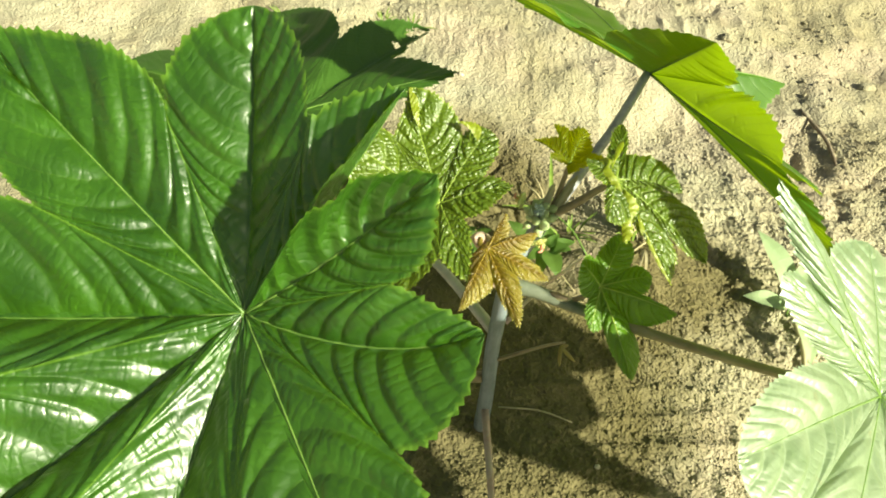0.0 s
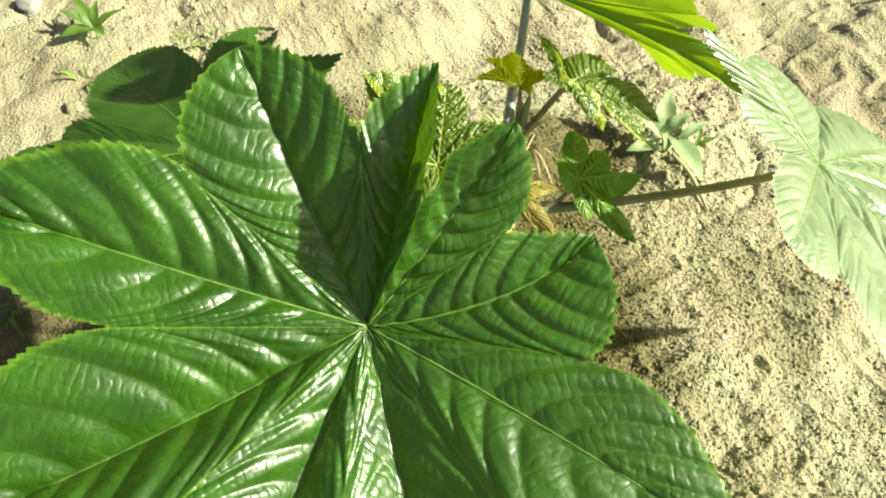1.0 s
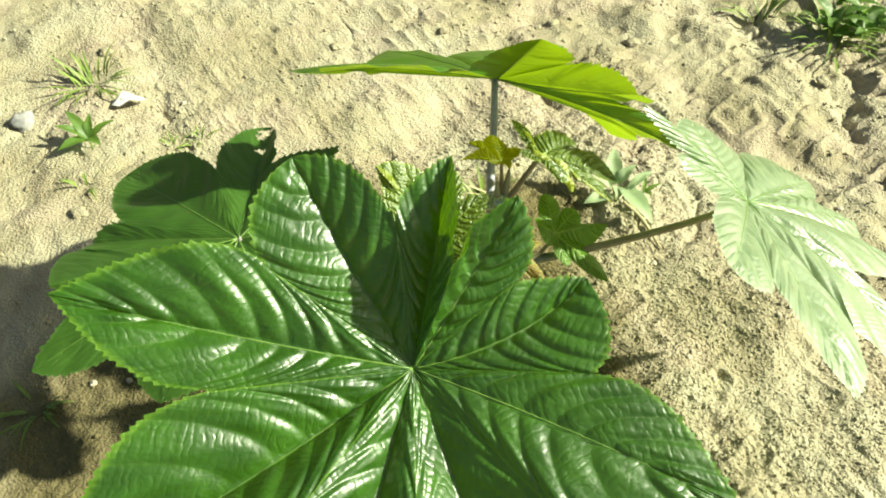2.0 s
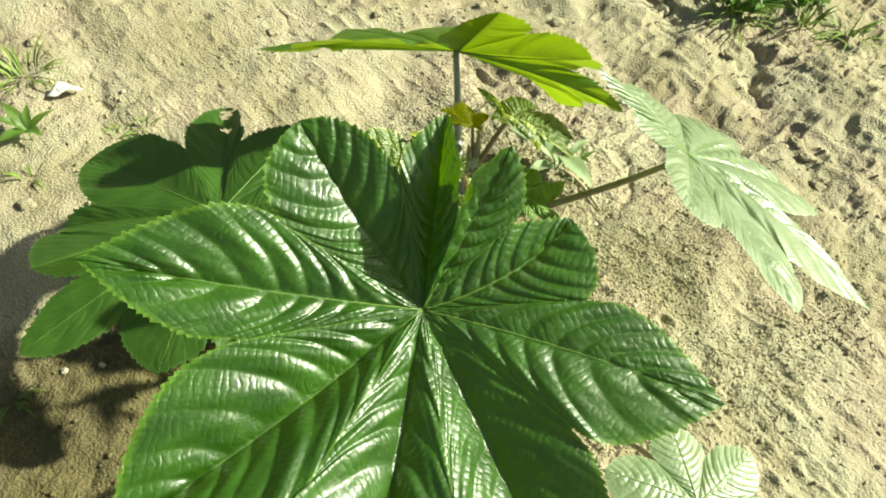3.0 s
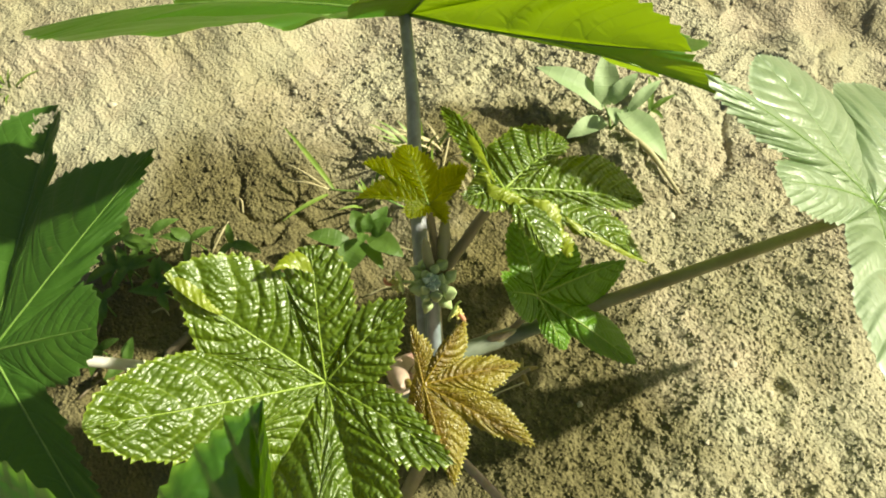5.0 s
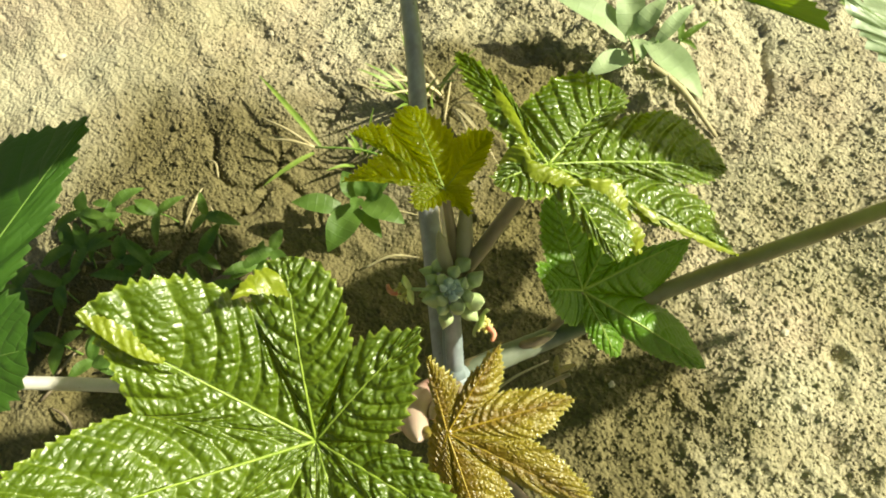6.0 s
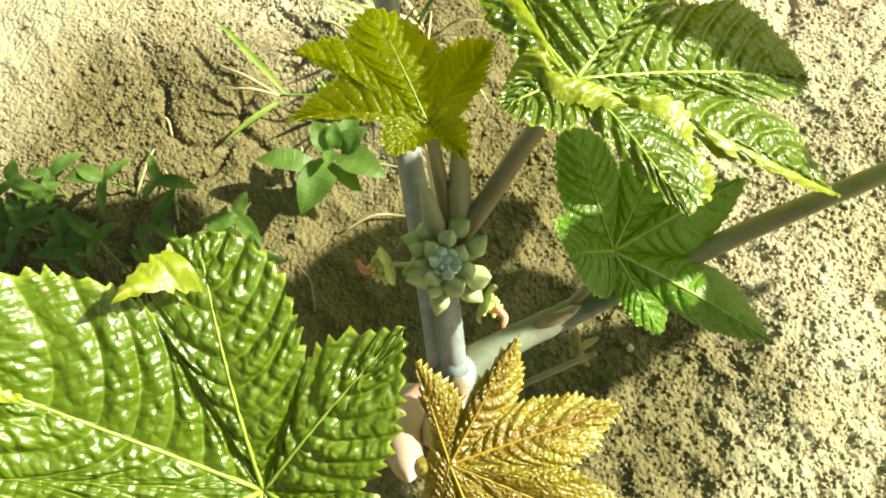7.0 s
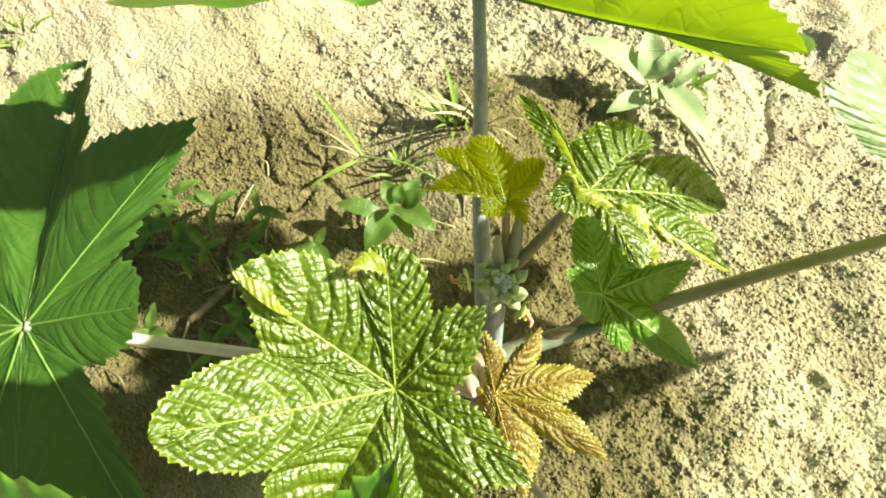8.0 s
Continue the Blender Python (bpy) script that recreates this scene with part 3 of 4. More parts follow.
    YOUNG, RIB_YELLOW, veins=9, quilt=0.0006, dome=0.04, rib_radius=0.0004, seed=7, tooth=0.0013, pitch=0.0031, crumple=0.05, rows=260, half=42, cells=0.00048, cell=0.0030)
tube("petiole", [L2C, (0.074, 0.281, 0.235), (0.092, 0.278, 0.205), (0.110, 0.276, 0.196)], (0.0022, 0.0022, 0.0026, 0.0034), PETIOLE_PINK, young, "pinkish leaf stalk")

# the bronze leaf at the growing tip
RC = (0.0940, 0.2607, 0.2548)
bronze = castor_leaf(
    plant, "small bronze-orange unfolding leaf with beaded toothed edges", RC,
    [((0.1035, 0.2782, 0.2636), {"arch": -0.03}),
     ((0.1203, 0.2669, 0.2625), {}),
     ((0.1258, 0.2431, 0.2527), {"p0": 1.1, "q0": 1.7}),
     ((0.1106, 0.2188, 0.2440), {"p0": 1.15, "q0": 1.8}),
     ((0.0794, 0.2283, 0.2435), {}),
     ((0.0815, 0.2540, 0.2470), {"p0": 0.8, "p1": 0.8})],
    [(0.1028, 0.2655, 0.2565), (0.1098, 0.2592, 0.2535), (0.1075, 0.2455, 0.2545), (0.0970, 0.2435, 0.2500), (0.0860, 0.2480, 0.2490), (0.0955, 0.2660, 0.2545)],
    BRONZE, RIB_BRONZE, veins=12, quilt=0.00022, dome=0.10, rib_radius=0.00022, seed=9, tooth=0.0011, pitch=0.0017, shape=(1.35, 2.1), rows=190, half=30, cells=0.00050, cell=0.0013, ruffle=0.02)
tube("petiole", [RC, (0.098, 0.262, 0.245), (0.104, 0.268, 0.225), (0.110, 0.274, 0.210)], (0.0012, 0.0014, 0.0017, 0.0022), PETIOLE_PINK, bronze, "pinkish leaf stalk")

# the green leaf on the side shoot
GC = (0.159, 0.289, 0.282)
side = castor_leaf(
    plant, "glossy puckered green leaf with drooping lobes on the side shoot", GC,
    [((0.1690, 0.3345, 0.2775), {"p0": 0.9, "q0": 1.2, "p1": 0.6, "q1": 1.1, "arch": 0.06}),
     ((0.1985, 0.2930, 0.2700), {"fold0": 0.35, "p0": 0.9, "q0": 1.2, "p1": 1.0, "q1": 1.3, "arch": 0.06}),
     ((0.2105, 0.2575, 0.2530), {"p0": 0.85, "q0": 2.4, "p1": 0.95, "q1": 1.4, "arch": 0.04}),
     ((0.1845, 0.2385, 0.2620), {"p0": 0.9, "q0": 1.5, "p1": 1.0, "q1": 1.3, "arch": 0.05}),
     ((0.1490, 0.2575, 0.2870), {"p0": 0.8, "q0": 1.3, "p1": 0.9, "q1": 1.0, "arch": 0.08}),
     ((0.1410, 0.2920, 0.2920), {"p0": 0.8, "q0": 1.2, "p1": 0.9, "q1": 1.0})],
    [(0.1660, 0.3060, 0.2830), (0.1850, 0.2870, 0.2770), (0.1850, 0.2650, 0.2690), (0.1640, 0.2690, 0.2800), (0.1520, 0.2810, 0.2860), (0.1530, 0.2950, 0.2860)],
    GLOSSY, RIB_YELLOW, veins=10, quilt=0.0007, dome=0.08, rib_radius=0.0004, crumple=0.05, seed=11, tooth=0.0012, pitch=0.0026, rows=190, half=30, cells=0.00040, cell=0.0024, ruffle=0.02)
FORK = (0.130, 0.293, 0.245)
tube("petiole", [GC, (0.150, 0.291, 0.268), (0.138, 0.292, 0.252), FORK], (0.0018, 0.0020, 0.0023, 0.0028), PETIOLE_BROWN, side, "brown leaf stalk")

# the yellow-green leaf, a half-open fan lit from behind
YC = (0.1375, 0.3060, 0.2730)
yellow = castor_leaf(
    plant, "half-folded yellow-green young leaf lit from behind", YC,
    [((0.1210, 0.3330, 0.2640), {"p0": 0.8, "q0": 0.5, "p1": 1.5, "q1": 2.6, "curl": -0.2}),
     ((0.1320, 0.3390, 0.2700), {"p0": 0.9, "q0": 1.3, "p1": 0.8, "q1": 0.9}),
     ((0.1480, 0.3310, 0.2760), {"p0": 0.9, "q0": 0.6, "p1": 0.9, "q1": 1.0}),
     ((0.1620, 0.3110, 0.2690), {"p0": 0.9, "q0": 1.2, "p1": 0.9, "q1": 1.2}),
     ((0.1350, 0.2940, 0.2780), {"p0": 1.1, "q0": 1.2, "p1": 1.1, "q1": 1.4}),
     ((0.1260, 0.3040, 0.2800), {"p0": 0.9, "q0": 1.2, "p1": 0.8, "q1": 0.9})],
    [(0.1360, 0.3210, 0.2740), (0.1400, 0.3310, 0.2730), (0.1500, 0.3150, 0.2730), (0.1420, 0.3020, 0.2750), (0.1350, 0.3020, 0.2770), (0.1320, 0.3110, 0.2760)],
    BUDLEAF, RIB_YELLOW, veins=11, quilt=0.0007, dome=0.10, rib_radius=0.0002, crumple=0.04, seed=13, tooth=0.0013, pitch=0.0019, arch=0.04, rows=120, half=14, ruffle=0.02)
tube("petiole", [YC, (0.136, 0.303, 0.264), (0.134, 0.299, 0.252), FORK], (0.0012, 0.0014, 0.0018, 0.0022), PETIOLE_BROWN, yellow, "short olive leaf stalk")
tube("side_shoot", [NODE, (0.119, 0.285, 0.220), (0.126, 0.291, 0.233), FORK], (0.0036, 0.0032, 0.0028, 0.0028), STEM, plant, "brownish side shoot")

# the small star leaf
SC = (0.1640, 0.2667, 0.2135)
star = castor_leaf(
    plant, "small plain green leaf with pointed lobes and a pale centre", SC,
    [((0.1790, 0.2965, 0.2240), {"p0": 0.55, "q0": 0.8, "p1": 0.55, "q1": 0.8}),
     ((0.1960, 0.2760, 0.2130), {"p0": 0.8, "p1": 0.9}),
     ((0.2085, 0.2530, 0.2090), {"p0": 1.1, "q0": 0.9, "p1": 0.9, "q1": 0.5}),
     ((0.1815, 0.2180, 0.1920), {"p0": 0.9, "q0": 1.5, "p1": 0.9, "q1": 1.5}),
     ((0.1580, 0.2430, 0.2030), {"p0": 1.0, "p1": 1.0}),
     ((0.1508, 0.2735, 0.2270), {"p0": 0.8, "p1": 0.8})],
    [(0.1820, 0.2790, 0.2150), (0.1860, 0.2650, 0.2110), (0.1850, 0.2490, 0.1970), (0.1650, 0.2480, 0.2030), (0.1570, 0.2600, 0.2110), (0.1610, 0.2800, 0.2190)],
    STAR, RIB_YELLOW, veins=9, quilt=0.0005, dome=0.05, rib_radius=0.0005, seed=15, tooth=0.0009, pitch=0.0028, rows=120, half=12, cells=0.0002, cell=0.0025)
tube("petiole", [SC, (0.155, 0.266, 0.202), (0.142, 0.268, 0.194), (0.124, 0.275, 0.197)], (0.0013, 0.0015, 0.0017, 0.0022), PETIOLE_BROWN, star, "thin brown leaf stalk")

# the pale leaf held out to the side
WC = (0.2930, 0.1940, 0.2350)
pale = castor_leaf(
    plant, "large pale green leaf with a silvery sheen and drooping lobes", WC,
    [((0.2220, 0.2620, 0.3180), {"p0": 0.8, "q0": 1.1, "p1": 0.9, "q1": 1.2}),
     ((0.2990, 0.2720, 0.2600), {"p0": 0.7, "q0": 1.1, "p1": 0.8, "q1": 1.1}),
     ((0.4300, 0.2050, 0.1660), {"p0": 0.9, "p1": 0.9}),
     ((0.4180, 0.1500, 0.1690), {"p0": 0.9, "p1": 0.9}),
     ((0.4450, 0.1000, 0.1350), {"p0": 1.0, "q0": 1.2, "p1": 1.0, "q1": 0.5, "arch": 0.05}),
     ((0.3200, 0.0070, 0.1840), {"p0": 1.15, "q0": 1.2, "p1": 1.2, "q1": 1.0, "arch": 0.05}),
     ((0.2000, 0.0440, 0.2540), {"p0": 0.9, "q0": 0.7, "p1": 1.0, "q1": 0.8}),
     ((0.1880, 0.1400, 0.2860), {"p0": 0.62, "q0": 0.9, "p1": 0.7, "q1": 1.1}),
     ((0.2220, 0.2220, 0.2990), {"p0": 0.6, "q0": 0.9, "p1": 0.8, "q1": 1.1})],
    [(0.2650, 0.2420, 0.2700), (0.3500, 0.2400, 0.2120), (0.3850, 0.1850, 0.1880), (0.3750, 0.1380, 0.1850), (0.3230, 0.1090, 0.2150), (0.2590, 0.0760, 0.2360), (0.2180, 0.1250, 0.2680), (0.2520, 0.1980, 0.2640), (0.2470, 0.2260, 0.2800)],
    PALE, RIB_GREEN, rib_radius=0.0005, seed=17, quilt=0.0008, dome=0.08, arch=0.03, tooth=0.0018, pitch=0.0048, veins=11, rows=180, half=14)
tube("petiole", [(0.2930, 0.1935, 0.2335), (0.248, 0.219, 0.212), (0.198, 0.244, 0.199), (0.156, 0.262, 0.195), (0.116, 0.278, 0.196)], (0.0026, 0.0029, 0.0031, 0.0034, 0.0044), PETIOLE_BROWN, pale, "long straight olive-brown leaf stalk", 26)

# the leaf lit from behind: its near lobes stand up, its far lobes droop
BC = (0.193, 0.382, 0.274)
back = castor_leaf(
    plant, "broad yellow-green leaf lit from behind on a grey stalk", BC,
    [((0.067, 0.500, 0.262), {"arch": 0.05, "p0": 0.8, "q0": 1.2, "p1": 0.8, "q1": 1.1}),
     ((0.168, 0.508, 0.236), {"arch": 0.02, "p0": 0.7, "q0": 1.1, "p1": 0.7, "q1": 1.1}),
     ((0.240, 0.462, 0.234), {"arch": 0.03}),
     ((0.297, 0.412, 0.246), {"arch": 0.05, "p0": 1.1, "q0": 1.2, "p1": 1.2, "q1": 0.7}),
     ((0.311, 0.348, 0.180), {"arch": 0.06, "p0": 0.42, "q0": 0.5, "p1": 0.5, "q1": 0.5}),
     ((0.300, 0.268, 0.228), {"arch": 0.03, "p0": 0.8, "q0": 1.0, "p1": 0.8, "q1": 1.0}),
     ((0.226, 0.271, 0.318), {"arch": -0.02, "p0": 0.6, "q0": 1.2, "p1": 0.7, "q1": 1.2}),
     ((0.213, 0.358, 0.318), {"arch": 0.0, "p0": 0.7, "q0": 1.2, "p1": 0.7, "q1": 1.2}),
     ((0.074, 0.434, 0.304), {"arch": 0.02, "p0": 0.6, "q0": 1.0, "p1": 0.6, "q1": 0.9})],
    [(0.132, 0.462, 0.256), (0.200, 0.450, 0.250), (0.258, 0.425, 0.246), (0.266, 0.383, 0.240), (0.295, 0.318, 0.216), (0.261, 0.317, 0.266), (0.214, 0.330, 0.312), (0.158, 0.374, 0.302), (0.096, 0.452, 0.280)],
    GREEN_BACKLIT, RIB_GREEN, up=(0.45, 0.35, 0.75), rib_radius=0.0007, seed=19, quilt=0.0001, dome=0.05, crumple=0.006, veins=10, tooth=0.0022, pitch=0.0056, rows=160, half=10, ruffle=0.018)
tube("petiole", [(0.192, 0.383, 0.274), (0.175, 0.360, 0.251), (0.155, 0.336, 0.233), (0.135, 0.310, 0.219), (0.112, 0.280, 0.208)], (0.0026, 0.0030, 0.0033, 0.0036, 0.0044), PETIOLE_GREY, back, "grey-lilac leaf stalk", 26)

# the shaded leaf
DC = (-0.032, 0.421, 0.190)
dark = castor_leaf(
    plant, "large dull green leaf in shade with nibbled tips", DC,
    [((-0.170, 0.465, 0.185), {"p0": 0.8, "p1": 0.6}),
     ((-0.128, 0.520, 0.152), {"p0": 0.8, "q0": 1.0, "p1": 0.8, "q1": 1.0}),
     ((-0.074, 0.590, 0.146), {"p0": 0.6, "q0": 0.5, "p1": 0.75, "q1": 1.5}),
     ((0.061, 0.553, 0.164), {"p0": 0.7, "q0": 1.3, "p1": 0.7, "q1": 0.7}),
     ((0.083, 0.452, 0.207), {"p0": 1.3, "q0": 0.9, "p1": 1.25, "q1": 2.2}),
     ((0.012, 0.390, 0.204), {"p0": 0.5, "q0": 0.6, "p1": 0.6, "q1": 0.8}),
     ((-0.045, 0.296, 0.162), {"p0": 0.9, "q0": 0.7, "p1": 0.6, "q1": 1.0}),
     ((-0.140, 0.345, 0.150), {"p1": 0.8}),
     ((-0.210, 0.432, 0.142), {"p0": 0.8, "p1": 0.8})],
    [(-0.128, 0.490, 0.172), (-0.098, 0.512, 0.168), (-0.012, 0.511, 0.184), (0.030, 0.484, 0.190), (0.013, 0.420, 0.197), (-0.022, 0.391, 0.188), (-0.092, 0.345, 0.165), (-0.120, 0.405, 0.160), (-0.125, 0.448, 0.170)],
    SHADE, RIB_GREEN, rib_radius=0.0006, seed=21, quilt=0.0002, dome=0.01, arch=0.01, tooth=0.0024, pitch=0.0062, rows=160, half=10, ruffle=0.014)
nibble(dark, [((0.050, 0.545, 0.166), 0.006), ((0.066, 0.545, 0.167), 0.007), ((0.035, 0.520, 0.175), 0.004), ((0.068, 0.515, 0.180), 0.006), ((0.044, 0.540, 0.170), 0.004)], 3)
tube("petiole", [DC, (0.004, 0.393, 0.160), (0.043, 0.354, 0.150), (0.081, 0.316, 0.141), (0.114, 0.278, 0.131)], (0.0026, 0.0029, 0.0031, 0.0034, 0.0042), PETIOLE_PALE, dark, "pale straight leaf stalk", 24)

# a low leaf under the large one
NC = (0.095, 0.010, 0.150)
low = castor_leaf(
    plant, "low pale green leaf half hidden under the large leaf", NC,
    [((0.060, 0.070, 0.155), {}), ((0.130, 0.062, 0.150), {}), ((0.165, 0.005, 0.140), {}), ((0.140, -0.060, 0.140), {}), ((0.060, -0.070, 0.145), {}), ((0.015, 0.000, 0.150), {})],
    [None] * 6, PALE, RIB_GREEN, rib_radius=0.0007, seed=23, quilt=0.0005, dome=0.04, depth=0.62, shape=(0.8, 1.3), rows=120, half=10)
tube("petiole", [NC, (0.105, 0.06, 0.135), (0.115, 0.17, 0.07), (0.116, 0.27, 0.03)], (0.0018, 0.0020, 0.0022, 0.003), PETIOLE_PINK, low, "thin pale leaf stalk")


def bud_mesh(radius, seed):
    """A pointed, three-sided green bud, its tip along z."""
    bm = bmesh.new()
    bmesh.ops.create_uvsphere(bm, u_segments=15, v_segments=10, radius=radius)
    for v in bm.verts:
        a = math.atan2(v.co.y, v.co.x)
        ridge = 1 + 0.13 * abs(math.cos(1.5 * a + seed))
        v.co.x *= ridge
        v.co.y *= ridge
        if v.co.z > 0:
            v.co.z *= 1.0 + 0.75 * (v.co.z / radius) ** 3
            shrink = 1 - 0.45 * (v.co.z / (1.55 * radius)) ** 2
            v.co.x *= shrink
            v.co.y *= shrink
    return bm


CL = np.array((0.124, 0.290, 0.249))
FACE = unit((-0.18, -0.20, 0.96))
head = tube("flower_stalk", [(0.113, 0.277, 0.212), (0.119, 0.284, 0.228), tuple(CL)], (0.0030, 0.0028, 0.0022), STEM, plant, "grey-green stalk of the flower head")
rng = np.random.default_rng(5)
ax = unit(np.cross(FACE, (1, 0, 0)))
ay = np.cross(FACE, ax)
for ring, (count, spread, rise, size) in enumerate(((6, 0.0074, -0.0034, 0.0022), (8, 0.0070, -0.0004, 0.0023), (7, 0.0048, 0.0024, 0.0021), (6, 0.0026, 0.0044, 0.0014), (4, 0.0010, 0.0056, 0.0010))):
    for k in range(count):
        a = 2 * math.pi * (k + 0.5 * (ring % 2)) / count + rng.uniform(-0.15, 0.15)
        out = math.cos(a) * ax + math.sin(a) * ay
        p = CL + out * spread * rng.uniform(0.72, 1.2) + FACE * (rise + rng.uniform(-0.0012, 0.0014))
        aim = unit(out * (1.0 if ring < 2 else 0.5) + FACE * (0.9 if ring else 0.1) + rng.uniform(-0.55, 0.55, 3))
        bud = part("flower_bud", bud_mesh(size * rng.uniform(0.75, 1.15), k), CAPSULE if ring < 3 else CAPSULE_BLUE, head, "pointed dusty green bud")
        bud.matrix_local = Matrix.Translation(tuple(p)) @ Vector(tuple(aim)).to_track_quat("Z", "Y").to_matrix().to_4x4()
for centre, down in (((0.1255, 0.2795, 0.238), (0.3, -0.8, -0.2)), ((0.1155, 0.2985, 0.2495), (-0.9, 0.5, -0.2))):
    c = np.array(centre)
    down = unit(down)
    flower = tube("open_flower", [tuple(CL - FACE * 0.002), tuple((CL + c) / 2 + FACE * 0.0006), tuple(c)], (0.0006, 0.0005, 0.0006), CAPSULE, head, "open flower with pale sepals, yellow stamens and a salmon stigma", 8, 8)
    s1 = unit(np.cross(down, (0, 0, 1)))
    s2 = np.cross(down, s1)
    for k in range(5):
        a = 2 * math.pi * k / 5
        out = math.cos(a) * s1 + math.sin(a) * s2
        vs, fs = [], []
        for i in range(7):
            t = i / 6
            w = 0.0027 * math.sin(math.pi * min(t * 0.85 + 0.12, 1)) + 0.0001
            axis_p = c + out * (0.0050 * math.sin(t * 1.7)) + down * (0.0016 * t * t - 0.0004)
            tang = np.cross(out, down)
            for q in (-1, 0, 1):
                vs.append(axis_p + tang * w * q - out * 0.0004 * abs(q))
        for i in range(6):
            for q in range(2):
                o = i * 3 + q
                fs.append((o, o + 1, o + 4, o + 3))
        mesh_object("sepal", vs, fs, PETAL, flower)
    bm = bmesh.new()
    for k in range(48):
        d = unit(down + 0.9 * rng.uniform(-1, 1, 3))
        bmesh.ops.create_icosphere(bm, subdivisions=1, radius=0.0006, matrix=Matrix.Translation(tuple(c + d * rng.uniform(0.0012, 0.0046))))
    part("stamens", bm, STAMEN, flower, "pale yellow stamens")
    tube("stigma", [tuple(c + down * 0.003), tuple(c + down * 0.0058 + s1 * 0.0012), tuple(c + down * 0.0062 + s1 * 0.0036)], (0.0010, 0.0009, 0.0005), STIGMA, flower, "salmon stigma", 8, 8)


def scale_bud(name, base, tip, width, material, label, bulge=(0, 0, 0)):
    """A swollen pointed bud scale from base to tip."""
    b, t = np.asarray(base, float), np.asarray(tip, float)
    m = (b + t) / 2 + np.asarray(bulge, float)
    return tube(name, [tuple(b), tuple(b * 0.72 + m * 0.28), tuple(m), tuple(m * 0.3 + t * 0.7), tuple(t)], (width * 0.55, width * 0.9, width, width * 0.62, width * 0.06), material, plant, label, 20, 12)


scale_bud("bud_scale", (0.1040, 0.2755, 0.2280), (0.0868, 0.2640, 0.2600), 0.0050, STIPULE, "swollen pink bud scale at the growing tip", (-0.003, 0.003, 0.001))
scale_bud("bud_scale", (0.105, 0.276, 0.220), (0.0935, 0.2665, 0.254), 0.0026, STIPULE, "swollen pink bud scale at the growing tip", (0.001, 0.0, 0))
scale_bud("bud_tip", (0.0905, 0.2680, 0.248), (0.0900, 0.2635, 0.2600), 0.0020, BRONZE, "small brown tip breaking out of the bud", (-0.0005, -0.0005, 0.001))
scale_bud("bud_scale", (0.1100, 0.2750, 0.2100), (0.1080, 0.2700, 0.2230), 0.0026, TWIG, "dry brown scale on the node")
tube("growing_shoot", [(0.110, 0.275, 0.205), (0.102, 0.270, 0.222), (0.095, 0.264, 0.236)], (0.0046, 0.0036, 0.0026), PETIOLE_PINK, plant, "pinkish growing shoot")
scale_bud("sheath", (0.126, 0.292, 0.240), (0.131, 0.302, 0.262), 0.0024, SHEATH, "pointed olive sheath")
scale_bud("sheath", (0.131, 0.292, 0.243), (0.143, 0.303, 0.268), 0.0026, SHEATH, "pointed olive sheath")
scale_bud("sheath", (0.135, 0.270, 0.194), (0.150, 0.264, 0.203), 0.0022, SHEATH, "pointed olive sheath")
tube("thin_stalk", [(0.118, 0.278, 0.148), (0.140, 0.305, 0.144), (0.160, 0.330, 0.128), (0.196, 0.374, 0.096)], (0.0016, 0.0013, 0.0012, 0.0010), PETIOLE_PINK, plant, "thin pale stalk behind the main stem", 20, 10)
tube("side_stalk", [(0.114, 0.274, 0.10), (0.128, 0.266, 0.128), (0.142, 0.257, 0.158), (0.150, 0.252, 0.172)], (0.0015, 0.0013, 0.0010, 0.0008), PETIOLE_BROWN, plant, "thin brown side stalk")
for tip in ((0.158, 0.262, 0.150), (0.163, 0.254, 0.142), (0.152, 0.250, 0.143)):
    scale_bud("dried_leaflet", (0.151, 0.257, 0.156), tip, 0.0014, BRONZE, "shrivelled bronze leaflet")
# tube laid over the stalk's base to carry its shaded colour
tube("stalk_foot", [(0.113, 0.277, 0.196), (0.128, 0.273, 0.1962), (0.146, 0.2660, 0.1958), (0.162, 0.2592, 0.1958)], (0.0050, 0.0043, 0.0039, 0.0033), FOOT, plant, "grey-green waxy foot of a leaf stalk", 20, 12, 0.03, 6)
scale_bud("bud_scale", (0.138, 0.270, 0.199), (0.147, 0.264, 0.203), 0.0018, TWIG, "dry brown scale on the stalk foot")


# ---- weeds, stones and litter ----
def blade_data(p0, p1, width, arch=0.15, up=(0, 0, 1), rows=12, half=3, fold=0.25, taper=1.0, wave=0.0):
    """A simple pointed leaf from p0 to p1: a grid with a folded cross-section."""
    a, b = np.asarray(p0, float), np.asarray(p1, float)
    along = b - a
    size = np.linalg.norm(along)
    t = along / size
    up = np.asarray(up, float)
    nrm = unit(up - t * np.dot(up, t))
    lat = np.cross(t, nrm)
    verts, faces, uvs = [], [], []
    for i in range(rows + 1):
        s = i / rows
        w = width * (math.sin(math.pi * min(s * 0.9 + 0.1, 1)) ** 0.8) * (1 - 0.35 * s * taper) + 0.0002
        c = a + along * s + nrm * size * arch * 4 * s * (1 - s)
        for j in range(-half, half + 1):
            v = j / half
            verts.append(c + lat * w * v + nrm * w * (fold * abs(v) + wave * math.sin(9 * s + 2 * v)))
            uvs.append((s * 6, v))
    w = 2 * half + 1
    for i in range(rows):
        for j in range(w - 1):
            o = i * w + j
            faces.append((o, o + w, o + w + 1, o + 1))
    return verts, faces, uvs


def blade(name, parent, p0, p1, width, material, **kw):
    v, f, uv = blade_data(p0, p1, width, **kw)
    return mesh_object(name, v, f, material, parent, "", uv)


def weed(label, base, stems, leaves, material, stalk=RIB_GREEN, radius=0.0009, name="weed"):
